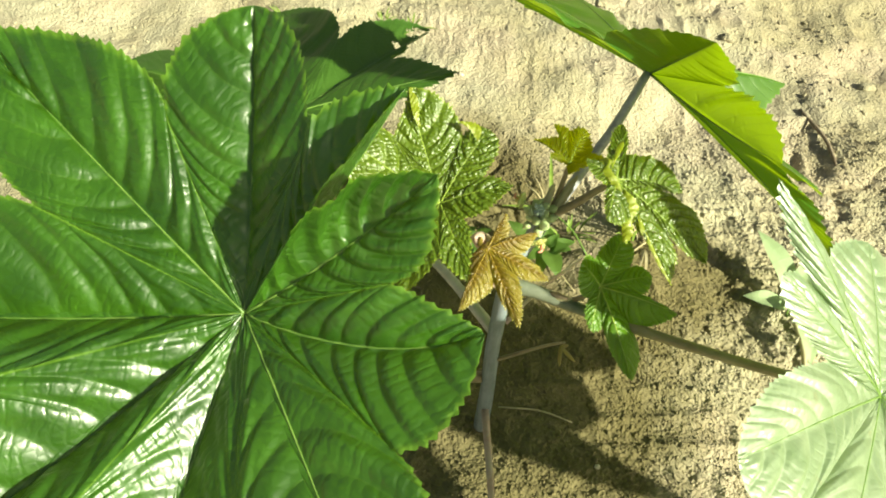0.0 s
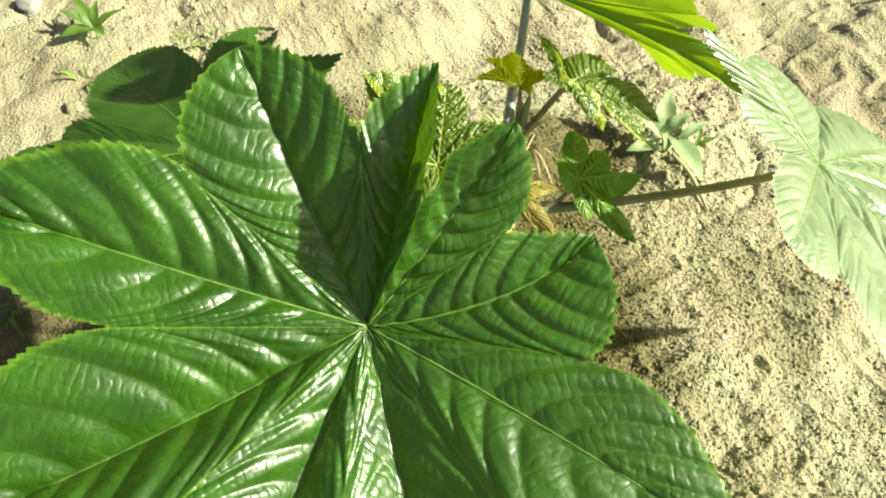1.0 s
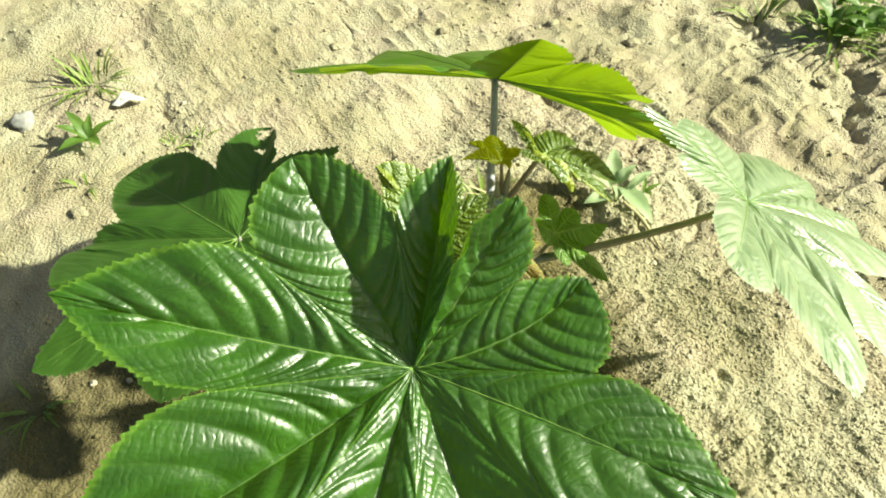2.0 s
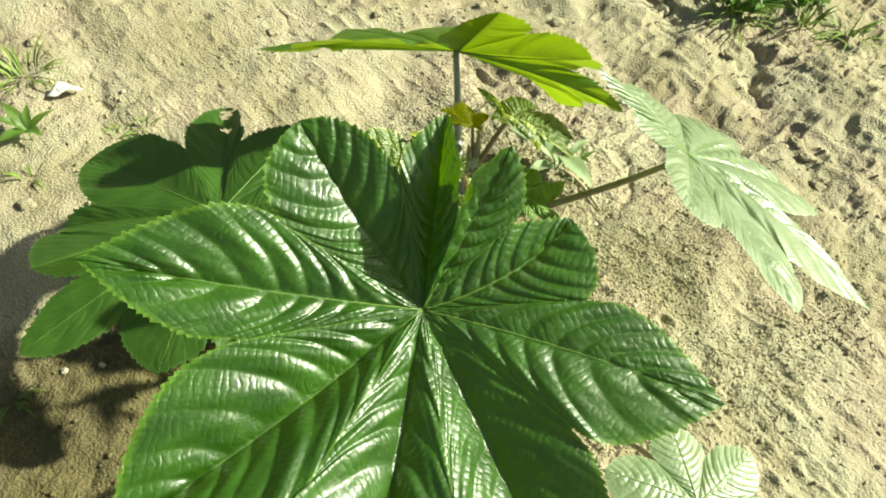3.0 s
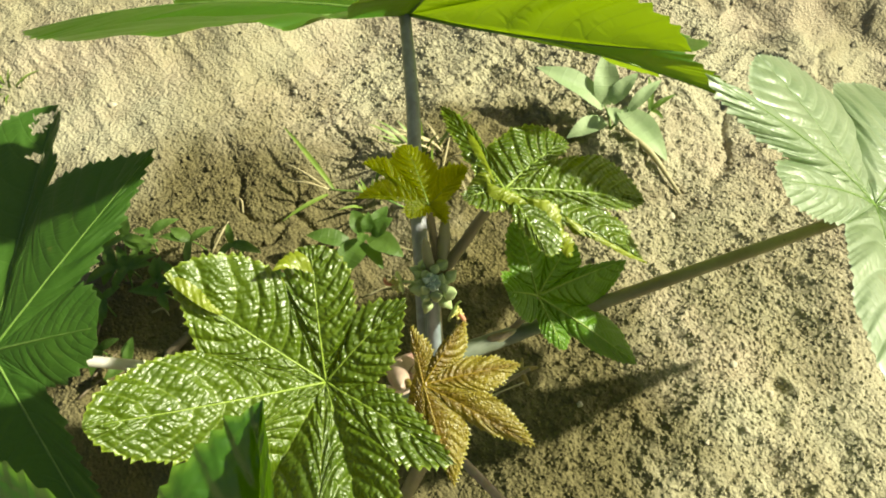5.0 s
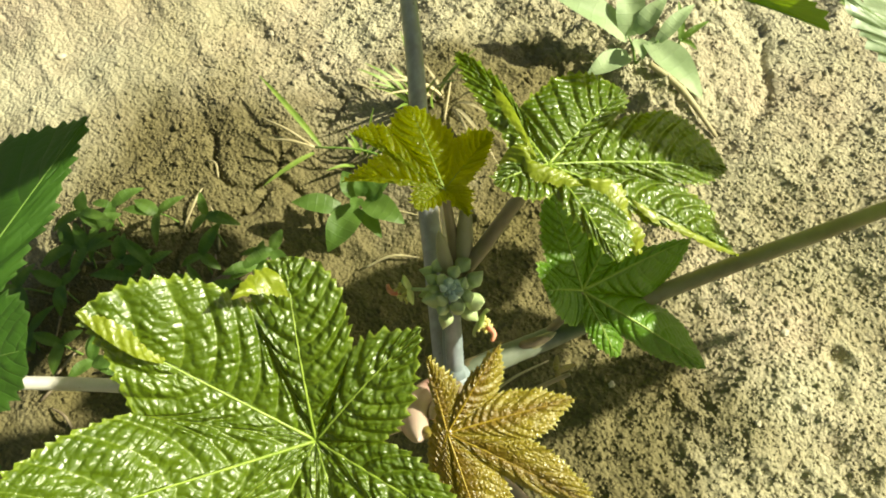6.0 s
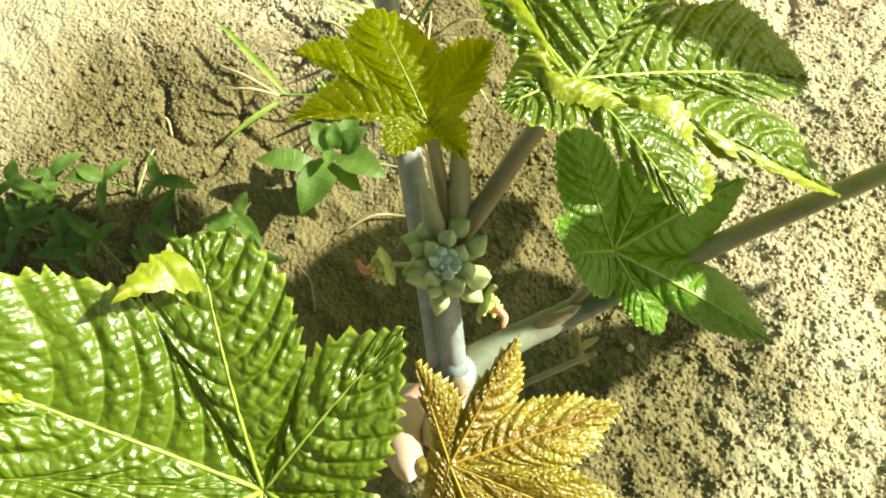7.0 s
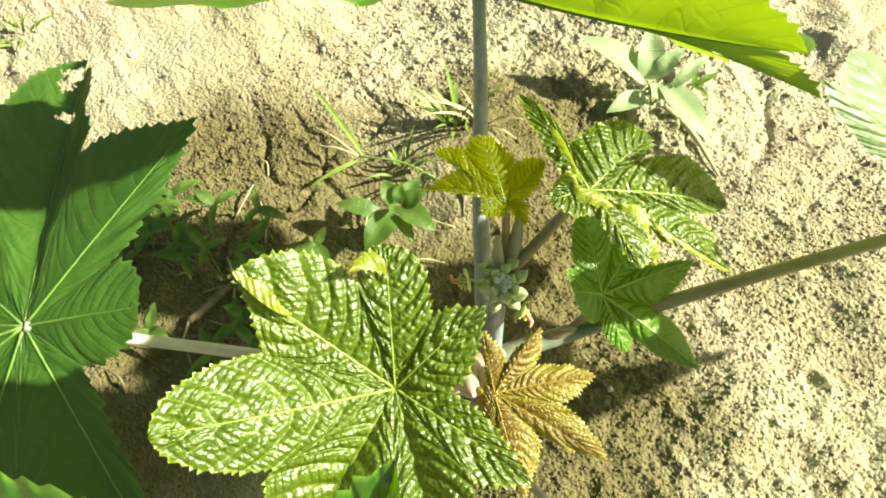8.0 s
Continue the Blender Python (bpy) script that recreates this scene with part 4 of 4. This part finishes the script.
    """A broad-leaved weed: stems from the base, leaves as (from, to, half width)."""
    root = new(name)
    tagged(root, label, "weed")
    b = on_soil(*base, -0.002)
    for s in stems:
        m = [(b[k] * 0.5 + s[k] * 0.5) for k in range(3)]
        m[2] += 0.004
        tube("stem", [b, m, s], (radius * 1.2, radius, radius * 0.7), stalk, root, "", 8, 8)
    for p, q, w in leaves:
        blade("leaf", root, p, q, w, material, arch=0.10, wave=0.08)
    return root


def tuft(name, label, centre, count, length, spread, material, seed, width=0.0012, lean=0.5, category="grass"):
    """A tuft of narrow blades, each curving over."""
    rng = np.random.default_rng(seed)
    root = new(name)
    tagged(root, label, category)
    for k in range(count):
        a = rng.uniform(0, 2 * math.pi)
        r = spread * rng.uniform(0, 0.4)
        x, y = centre[0] + r * math.cos(a), centre[1] + r * math.sin(a)
        p0 = on_soil(x, y, -0.002)
        ln = length * rng.uniform(0.55, 1.1)
        d = lean * rng.uniform(0.5, 1.4)
        p1 = (x + ln * d * math.cos(a), y + ln * d * math.sin(a), p0[2] + ln * math.sqrt(max(1 - min(d, 0.97) ** 2, 0.05)) * 0.8)
        blade("blade", root, p0, p1, width * rng.uniform(0.7, 1.2), material, arch=0.16, rows=8, half=1)
    return root


def lump(name, label, category, place, size, material, seed, squash=0.7):
    """An uneven stone or clod, bedded a little in the soil."""
    rng = np.random.default_rng(seed)
    bm = bmesh.new()
    bmesh.ops.create_icosphere(bm, subdivisions=3, radius=size)
    off = Vector(rng.uniform(-9, 9, 3))
    for v in bm.verts:
        n = v.co.normalized()
        v.co = v.co * (1 + 0.45 * noise.noise(n * 1.7 + off) + 0.22 * noise.noise(n * 4.5 + off) + 0.1 * noise.noise(n * 10 + off))
        v.co.z *= squash
        v.co.x *= 1.2
    me = bpy.data.meshes.new(name)
    bm.to_mesh(me)
    bm.free()
    me.polygons.foreach_set("use_smooth", [True] * len(me.polygons))
    me.materials.append(material)
    ob = new(name, me)
    x, y = place
    ob.matrix_world = pose(x, y, float(soil_height(x, y)) + size * squash * 0.35, 0, 0, float(rng.uniform(0, 360)))
    return tagged(ob, label, category)


def curled_tip(parent, p0, p1, tip, bow_up=(0.0002, 0.0030, 0.0008), bow_low=(0.0004, 0.0016, 0.0006), name="curled_tip", label="folded leaf tip showing its pale underside"):
    """The end or edge of a lobe folded back over itself, its pale underside up."""
    a, b, c = np.asarray(p0, float), np.asarray(p1, float), np.asarray(tip, float)
    seed = float(a.sum() * 900)
    nrm = unit(np.cross(b - a, c - a))
    nrm = nrm if nrm[2] > 0 else -nrm
    verts, faces, uvs = [], [], []
    up_mid, low_mid = (a + c) / 2 + np.array(bow_up), (b + c) / 2 + np.array(bow_low)
    for i in range(15):
        s = i / 14
        upper = (1 - s) ** 2 * a + 2 * s * (1 - s) * up_mid + s * s * c
        lower = (1 - s) ** 2 * b + 2 * s * (1 - s) * low_mid + s * s * c
        for j in range(9):
            v = j / 8
            verts.append(upper + (lower - upper) * v + nrm * (0.0014 * math.sin(math.pi * v) * (1 - s * s) + 0.0005 * math.sin(7 * s + 4 * v)) + (b - a) * (0.11 * math.sin(i * 2.6 + seed) * (2 * v - 1) ** 2 * (1 - s)))
            uvs.append((s * 4, 2 * v - 1))
    for i in range(14):
        for j in range(8):
            o = i * 9 + j
            faces.append((o, o + 9, o + 10, o + 1))
    mesh_object(name, verts, faces, UNDERSIDE, parent, label, uvs)


curled_tip(young, (0.0880, 0.3150, 0.2890), (0.0868, 0.3068, 0.2870), (0.0762, 0.3130, 0.2940))


def flap(parent, points, out, width, seed, puff=0.12, name="folded_edge", label="crumpled folded edge showing the yellow underside"):
    """A ruffled strip of turned-over blade along an edge; out: the way it lies, width: at its middle."""
    rng = np.random.default_rng(seed)
    line = np.asarray(spline([tuple(p) for p in points], 71))
    out = unit(out)
    ph = rng.uniform(0, 6, 4)
    verts, faces, uvs, lengths = [], [], [], []
    for i in range(71):
        t = i / 70
        w = width * min(1.0, (0.03 + 3.2 * t) ** 0.7) * (1.03 - t) ** 0.55 * (1 + 0.14 * math.sin(t * 11 + ph[0]))
        tooth = 0.10 * width * abs(math.sin(t * 34 + ph[1]))
        for j in range(11):
            v = j / 10
            lift = 0.0014 + width * (puff * math.sin(math.pi * v) + 0.07 * v * math.sin(t * 19 + ph[2]) + 0.025 * math.sin(t * 47 + v * 9 + ph[3]))
            verts.append(line[i] + out * (w * v + tooth * v ** 4) + np.array((0, 0, lift)))
            uvs.append((0.2 + 0.1 * t, v))
            lengths.append((0.2, v * 6))
    for i in range(70):
        for j in range(10):
            o = i * 11 + j
            faces.append((o, o + 11, o + 12, o + 1))
    mesh_object(name, verts, faces, UNDERSIDE, parent, label, uvs, lengths)


def between(a, b):
    return tuple(b[k] - a[k] for k in range(3))


flap(side, [(0.1530, 0.2930, 0.2880), (0.1550, 0.2870, 0.2880), (0.1580, 0.2830, 0.2860), (0.1600, 0.2780, 0.2830)], between((0.1590, 0.2870, 0.2850), (0.1540, 0.2850, 0.2840)), 0.0056, 3)
flap(side, [(0.1600, 0.2790, 0.2840), (0.1600, 0.2720, 0.2800), (0.1600, 0.2630, 0.2740), (0.1610, 0.2570, 0.2690)], between((0.1600, 0.2700, 0.2780), (0.1660, 0.2680, 0.2780)), 0.0092, 4, 0.12, "crumpled_lobe", "crumpled lobe turned over to its yellow underside")
flap(side, [(0.1680, 0.2670, 0.2790), (0.1720, 0.2590, 0.2750), (0.1780, 0.2480, 0.2690), (0.1860, 0.2380, 0.2600)], between((0.1720, 0.2590, 0.2750), (0.1690, 0.2580, 0.2750)), 0.0030, 5)
flap(side, [(0.1560, 0.2950, 0.2880), (0.1530, 0.2970, 0.2880), (0.1490, 0.2970, 0.2850), (0.1460, 0.2960, 0.2810)], between((0.1510, 0.2970, 0.2850), (0.1510, 0.2940, 0.2850)), 0.0064, 6, 0.12, "crumpled_lobe", "crumpled lobe turned over to its yellow underside")
flap(young, [(0.0490, 0.3330, 0.2960), (0.0500, 0.3260, 0.2930), (0.0520, 0.3190, 0.2900), (0.0550, 0.3150, 0.2850)], between((0.0520, 0.3230, 0.2900), (0.0570, 0.3250, 0.2900)), 0.0052, 8, 0.03, "folded_edge", "smooth yellow-green folded edge of the blade")
flap(side, [(0.168, 0.319, 0.2795), (0.164, 0.308, 0.284), (0.159, 0.298, 0.287), (0.155, 0.290, 0.288)], (-0.9, 0.2, 0.1), 0.0034, 7)

# the pale weed beyond the side leaf
weed("pale downy broad-leaved weed on dry soil", (0.396, 0.378), [(0.399, 0.392, 0.022), (0.405, 0.372, 0.03)],
     [((0.399, 0.392, 0.020), (0.372, 0.447, 0.042), 0.013), ((0.399, 0.392, 0.022), (0.424, 0.420, 0.046), 0.012), ((0.402, 0.378, 0.026), (0.396, 0.322, 0.020), 0.013),
      ((0.394, 0.384, 0.012), (0.357, 0.393, 0.014), 0.010), ((0.400, 0.385, 0.024), (0.388, 0.370, 0.026), 0.006), ((0.405, 0.372, 0.028), (0.442, 0.372, 0.036), 0.006),
      ((0.402, 0.388, 0.026), (0.430, 0.388, 0.040), 0.008)], WEED_PALE)
weed("small narrow-leaved seedling beside the pale weed", (0.428, 0.366), [(0.430, 0.366, 0.012)],
     [((0.430, 0.366, 0.012), (0.445, 0.385, 0.026), 0.003), ((0.430, 0.366, 0.012), (0.452, 0.360, 0.020), 0.0028), ((0.430, 0.366, 0.012), (0.424, 0.350, 0.022), 0.0028)], WEED)
stick = tube("dead_stalk", [on_soil(0.400, 0.370, 0.004), on_soil(0.402, 0.340, 0.004), on_soil(0.396, 0.300, 0.002)], (0.0022, 0.0026, 0.0012), STRAW, None, "bleached dead stalk lying on the soil")
tagged(stick, category="stalk")

# the round-leaved weed under the side shoot
weed("small green weed with rounded leaves in crumbly soil", (0.176, 0.428), [(0.172, 0.430, 0.018), (0.180, 0.428, 0.022), (0.164, 0.438, 0.016)],
     [((0.172, 0.430, 0.018), (0.138, 0.420, 0.016), 0.012), ((0.164, 0.437, 0.017), (0.143, 0.461, 0.022), 0.008), ((0.176, 0.434, 0.021), (0.181, 0.452, 0.027), 0.008),
      ((0.178, 0.428, 0.022), (0.185, 0.397, 0.024), 0.010), ((0.180, 0.428, 0.022), (0.198, 0.424, 0.031), 0.008), ((0.174, 0.428, 0.014), (0.170, 0.404, 0.013), 0.006),
      ((0.181, 0.430, 0.022), (0.204, 0.438, 0.024), 0.007), ((0.176, 0.431, 0.024), (0.166, 0.424, 0.030), 0.005), ((0.178, 0.431, 0.024), (0.188, 0.440, 0.032), 0.005)], WEED)
sticks = [((0.160, 0.452), (0.205, 0.398)), ((0.192, 0.470), (0.236, 0.452)), ((0.150, 0.404), (0.182, 0.382)), ((0.215, 0.400), (0.240, 0.432)), ((0.172, 0.462), (0.150, 0.440))]
for k, (a, b) in enumerate(sticks):
    mid = ((a[0] + b[0]) / 2 + 0.003, (a[1] + b[1]) / 2 + 0.002)
    s = tube("dead_twig", [on_soil(*a, 0.001), on_soil(*mid, 0.005), on_soil(*b, 0.002)], (0.0007, 0.0009, 0.0005), TWIG if k % 2 else STRAW, None, "", 10, 8, 0.1, 30 + k)
    tagged(s, "thin dead twig beside the round-leaved weed", "twig", "twigs")

# the flowering grass beside it
sprig = new("grass_sprig")
tagged(sprig, "grass sprig with a pale forked seed head", "grass")
tube("stem", [on_soil(0.219, 0.438, 0.0), (0.205, 0.462, 0.012), (0.183, 0.487, 0.012)], (0.0009, 0.0008, 0.0007), RIB_GREEN, sprig, "", 10, 8)
for tip in ((0.171, 0.528, 0.016), (0.163, 0.512, 0.016), (0.166, 0.520, 0.010)):
    tube("seed_spike", [(0.183, 0.487, 0.012), ((0.183 + tip[0]) / 2, (0.487 + tip[1]) / 2, tip[2] + 0.002), tip], (0.0007, 0.0011, 0.0005), STRAW, sprig, "pale seed spike", 10, 8)
blade("blade", sprig, (0.187, 0.486, 0.010), (0.191, 0.556, 0.018), 0.0022, GRASS, arch=0.06)
blade("blade", sprig, (0.181, 0.486, 0.008), (0.140, 0.492, 0.006), 0.0020, GRASS, arch=0.06)
tuft("grass_tuft", "short green grass tuft in dry soil", (0.205, 0.462), 12, 0.035, 0.03, GRASS, 31, 0.0013, 0.7)
tuft("grass_tuft", "upright green grass tuft with dry blades", (0.262, 0.462), 14, 0.06, 0.03, GRASS, 32, 0.0018, 0.5)
tuft("grass_tuft", "bleached dry grass tuft", (0.278, 0.455), 9, 0.055, 0.03, STRAW, 33, 0.0014, 0.9)
straws = [((0.240, 0.514), (0.242, 0.480)), ((0.262, 0.440), (0.290, 0.462)), ((0.225, 0.425), (0.262, 0.418)), ((0.132, 0.287), (0.193, 0.274)), ((0.045, 0.40), (0.02, 0.46))]
for a, b in straws:
    mid = ((a[0] + b[0]) / 2 + 0.003, (a[1] + b[1]) / 2 + 0.002)
    s = tube("straw", [on_soil(*a, 0.001), on_soil(*mid, 0.004), on_soil(*b, 0.001)], (0.0008, 0.0009, 0.0005), STRAW, None, "", 10, 8)
    tagged(s, "short piece of dry straw on the soil", "straw", "straws")

# seedlings in the plant's shade
rng = np.random.default_rng(77)
seedlings = [((0.021, 0.528), (0.041, 0.547), 0.030), ((0.094, 0.479), (0.097, 0.492), 0.024), ((0.048, 0.471), (0.052, 0.487), 0.030), ((0.062, 0.448), (0.064, 0.452), 0.020), ((-0.018, 0.485), (-0.02, 0.49), 0.016),
             ((0.035, 0.500), (0.040, 0.505), 0.024), ((0.075, 0.470), (0.078, 0.475), 0.018), ((-0.005, 0.450), (-0.011, 0.465), 0.02), ((0.012, 0.420), (0.012, 0.425), 0.018), ((0.10, 0.44), (0.10, 0.445), 0.016), ((0.0, 0.515), (0.002, 0.52), 0.02)]
more = np.random.default_rng(78)
for k in range(15):
    x, y = more.uniform(-0.05, 0.12), more.uniform(0.36, 0.55)
    seedlings.append(((x, y), (x + more.uniform(-0.01, 0.01), y + more.uniform(-0.01, 0.01)), more.uniform(0.010, 0.026)))
for (bx, by), (tx, ty), h in seedlings:
    top = (tx, ty, h)
    a0 = rng.uniform(0, 6.28)
    leaves = []
    for k in range(int(rng.integers(3, 6))):
        a = a0 + k * 2.1 + rng.uniform(-0.3, 0.3)
        ln = rng.uniform(0.014, 0.026)
        leaves.append((top, (tx + ln * math.cos(a), ty + ln * math.sin(a), h + rng.uniform(-0.004, 0.005)), rng.uniform(0.0032, 0.0052)))
    weed("slender green seedling with narrow leaves in shade", (bx, by), [top], leaves, WEED, radius=0.0006, name="seedling")
litter = [((0.022, 0.500), (0.03, 0.49)), ((0.02, 0.535), (0.045, 0.50)), ((-0.02, 0.47), (0.03, 0.43)), ((0.06, 0.49), (0.04, 0.45)), ((0.08, 0.43), (0.05, 0.42)), ((0.0, 0.53), (-0.03, 0.50)), ((0.03, 0.47), (0.07, 0.46))]
for k in range(18):
    x, y, a = more.uniform(-0.06, 0.13), more.uniform(0.36, 0.55), more.uniform(0, 3.14)
    ln = more.uniform(0.012, 0.035)
    litter.append(((x, y), (x + ln * math.cos(a), y + ln * math.sin(a))))
for k, (a, b) in enumerate(litter):
    mid = ((a[0] + b[0]) / 2 + 0.004, (a[1] + b[1]) / 2)
    s = tube("dead_twig", [on_soil(*a, 0.001), on_soil(*mid, 0.006), on_soil(*b, 0.002)], (0.0008, 0.0009, 0.0005), TWIG if k % 3 else STRAW, None, "", 10, 8, 0.1, k)
    tagged(s, "thin dead twig among litter in shade", "twig", "twigs")
s = tube("dead_branch", [on_soil(0.012, 0.462, 0.003), on_soil(0.06, 0.466, 0.007), on_soil(0.118, 0.447, 0.003)], (0.0030, 0.0036, 0.0022), TWIG, None, "rough dead branch half bedded in soil", 20, 10, 0.18, 5)
tagged(s, category="branch")
s = tube("dead_twig", [on_soil(0.493, 0.663, 0.002), on_soil(0.502, 0.60, 0.005), on_soil(0.506, 0.545, 0.003)], (0.0018, 0.0022, 0.0016), TWIG, None, "dark dead twig lying on sunlit soil", 14, 8, 0.12, 8)
tagged(s, category="twig")

# the clumps at the far side of the bare ground
weed("bright green rosette weed on bare soil", (-0.078, 0.824), [(-0.076, 0.830, 0.012)],
     [((-0.076, 0.830, 0.010), (-0.115, 0.822, 0.018), 0.010), ((-0.076, 0.830, 0.010), (-0.085, 0.868, 0.034), 0.008), ((-0.076, 0.830, 0.010), (-0.040, 0.828, 0.026), 0.007), ((-0.076, 0.830, 0.012), (-0.062, 0.852, 0.030), 0.006),
      ((-0.076, 0.830, 0.012), (-0.070, 0.800, 0.02), 0.007), ((-0.078, 0.832, 0.012), (-0.105, 0.850, 0.032), 0.007)], WEED)
tuft("grass_tuft", "green grass tuft on bare soil", (-0.035, 0.945), 34, 0.055, 0.07, GRASS, 41, 0.0016, 0.8)
tuft("grass_tuft", "yellowing grass tuft in the plant's shade", (-0.240, 0.504), 16, 0.045, 0.05, GRASS, 39, 0.0016, 0.8)
tuft("grass_tuft", "tiny grass tuft on bare soil", (-0.106, 0.762), 10, 0.028, 0.03, GRASS, 42, 0.0012, 0.8)
tuft("grass_tuft", "tiny grass tuft on bare soil", (0.040, 0.765), 8, 0.026, 0.03, GRASS, 43, 0.0012, 0.8)
tuft("grass_tuft", "tiny grass tuft on bare soil", (0.005, 0.775), 8, 0.022, 0.03, GRASS, 44, 0.0010, 0.9)
tuft("grass_tuft", "dense green grass tuft at the edge of the bare ground", (0.885, 0.43), 40, 0.07, 0.09, GRASS, 45, 0.0022, 0.8)
tuft("grass_tuft", "green grass tuft at the edge of the bare ground", (0.965, 0.345), 30, 0.06, 0.09, GRASS, 46, 0.0022, 0.9)
tuft("grass_tuft", "green grass tuft at the edge of the bare ground", (1.03, 0.29), 24, 0.06, 0.08, GRASS, 47, 0.0022, 0.9)
tuft("grass_tuft", "sparse grass tuft at the edge of the bare ground", (0.86, 0.53), 16, 0.07, 0.05, GRASS, 48, 0.002, 0.8)
for k, (x, y) in enumerate(((0.92, 0.40), (0.95, 0.43), (0.90, 0.45), (0.99, 0.37), (0.97, 0.47), (1.05, 0.36))):
    rg = np.random.default_rng(90 + k)
    leaves = []
    for q in range(10):
        a, ln, h = rg.uniform(0, 6.28), rg.uniform(0.025, 0.055), rg.uniform(0.02, 0.05)
        leaves.append(((x, y, h * 0.6), (x + ln * math.cos(a), y + ln * math.sin(a), h), rg.uniform(0.007, 0.013)))
    weed("leafy green weed at the edge of the bare ground", (x, y), [(x, y, 0.03)], leaves, WEED)
scrap = mesh_object("paper_scrap", *blade_data(on_soil(-0.03, 0.885, 0.004), on_soil(0.01, 0.868, 0.008), 0.012, arch=0.12, wave=0.3)[:2], plain_material("white_paper", (0.52, 0.51, 0.48), (0.66, 0.66, 0.63), 80.0, 0.7), None, "small crumpled white scrap on the soil")
tagged(scrap, category="litter")
tagged(lump("stone", "grey angular stone on bare soil", "stone", (-0.135, 0.93), 0.014, plain_material("grey_stone", (0.24, 0.24, 0.23), (0.38, 0.37, 0.35), 90.0, 0.8, 0.001), 51), group="stones")
pebbles = [(0.378, 0.292, 0.006), (-0.177, 0.585, 0.006), (0.375, 0.294, 0.004), (0.309, 0.182, 0.0045), (0.278, 0.147, 0.0035), (0.312, 0.151, 0.004), (0.209, 0.236, 0.0035), (0.34, 0.25, 0.003), (0.25, 0.16, 0.003), (0.42, 0.16, 0.004),
           (0.10, 0.69, 0.005), (0.05, 0.84, 0.006), (0.55, 0.33, 0.005), (0.47, 0.42, 0.005), (-0.05, 0.70, 0.004), (0.23, 0.60, 0.004), (-0.19, 0.50, 0.006), (-0.16, 0.48, 0.005), (0.62, 0.22, 0.006)]
for k, (x, y, r) in enumerate(pebbles):
    tagged(lump("pebble", "small pale pebble bedded in the soil", "pebble", (x, y), r * 0.55, STONE, 60 + k), group="pebbles")
clods = np.random.default_rng(12)
for k in range(26):
    x, y = (clods.uniform(0.55, 1.1), clods.uniform(0.05, 0.75)) if k < 20 else (clods.uniform(-0.2, 0.5), clods.uniform(0.5, 1.05))
    tagged(lump("clod", "rough clod of dry soil", "clod", (x, y), clods.uniform(0.004, 0.010), SOIL, 200 + k, 0.5), group="clods")


def scatter_crumbs(name, label, count, lo, hi, xr, yr, seed):
    """Loose crumbs of soil lying on the ground, one joined mesh."""
    rng = np.random.default_rng(seed)
    bm = bmesh.new()
    bmesh.ops.create_icosphere(bm, subdivisions=1, radius=1.0)
    base = np.array([v.co[:] for v in bm.verts])
    tris = np.array([[v.index for v in f.verts] for f in bm.faces])
    bm.free()
    x, y = rng.uniform(*xr, count * 2), rng.uniform(*yr, count * 2)
    keep = rng.uniform(0, 1, count * 2) < np.clip(0.6 + 0.8 * value_noise(x * 9, y * 9, TABLES[7]), 0.15, 1)
    x, y = x[keep][:count], y[keep][:count]
    n = len(x)
    r = lo + (hi - lo) * rng.uniform(0, 1, n) ** 2.2
    z = soil_height(x, y) + r * 0.08
    shape = base[None] * (1 + 0.35 * rng.uniform(-1, 1, (n, len(base), 1))) * rng.uniform(0.7, 1.25, (n, 1, 3))
    verts = (shape * r[:, None, None] + np.stack([x, y, z], 1)[:, None]).reshape(-1, 3)
    faces = (tris[None] + (np.arange(n) * len(base))[:, None, None]).reshape(-1, 3)
    me = bpy.data.meshes.new(name)
    me.vertices.add(len(verts))
    me.vertices.foreach_set("co", verts.ravel())
    me.loops.add(faces.size)
    me.loops.foreach_set("vertex_index", faces.ravel().astype(np.int32))
    me.polygons.add(len(faces))
    me.polygons.foreach_set("loop_start", np.arange(0, faces.size, 3, dtype=np.int32))
    me.update(calc_edges=True)
    me.polygons.foreach_set("use_smooth", np.ones(len(faces), dtype=bool))
    me.materials.append(SOIL)
    tagged(new(name, me), label, "soil", kind="stuff")


scatter_crumbs("soil_crumbs", "loose crumbs of dry soil", 36000, 0.0006, 0.0015, (-0.06, 0.58), (0.0, 0.64), 1)
scatter_crumbs("soil_crumbs", "coarse loose crumbs of dry soil", 8000, 0.0010, 0.0030, (-0.5, 1.2), (-0.2, 1.2), 2)
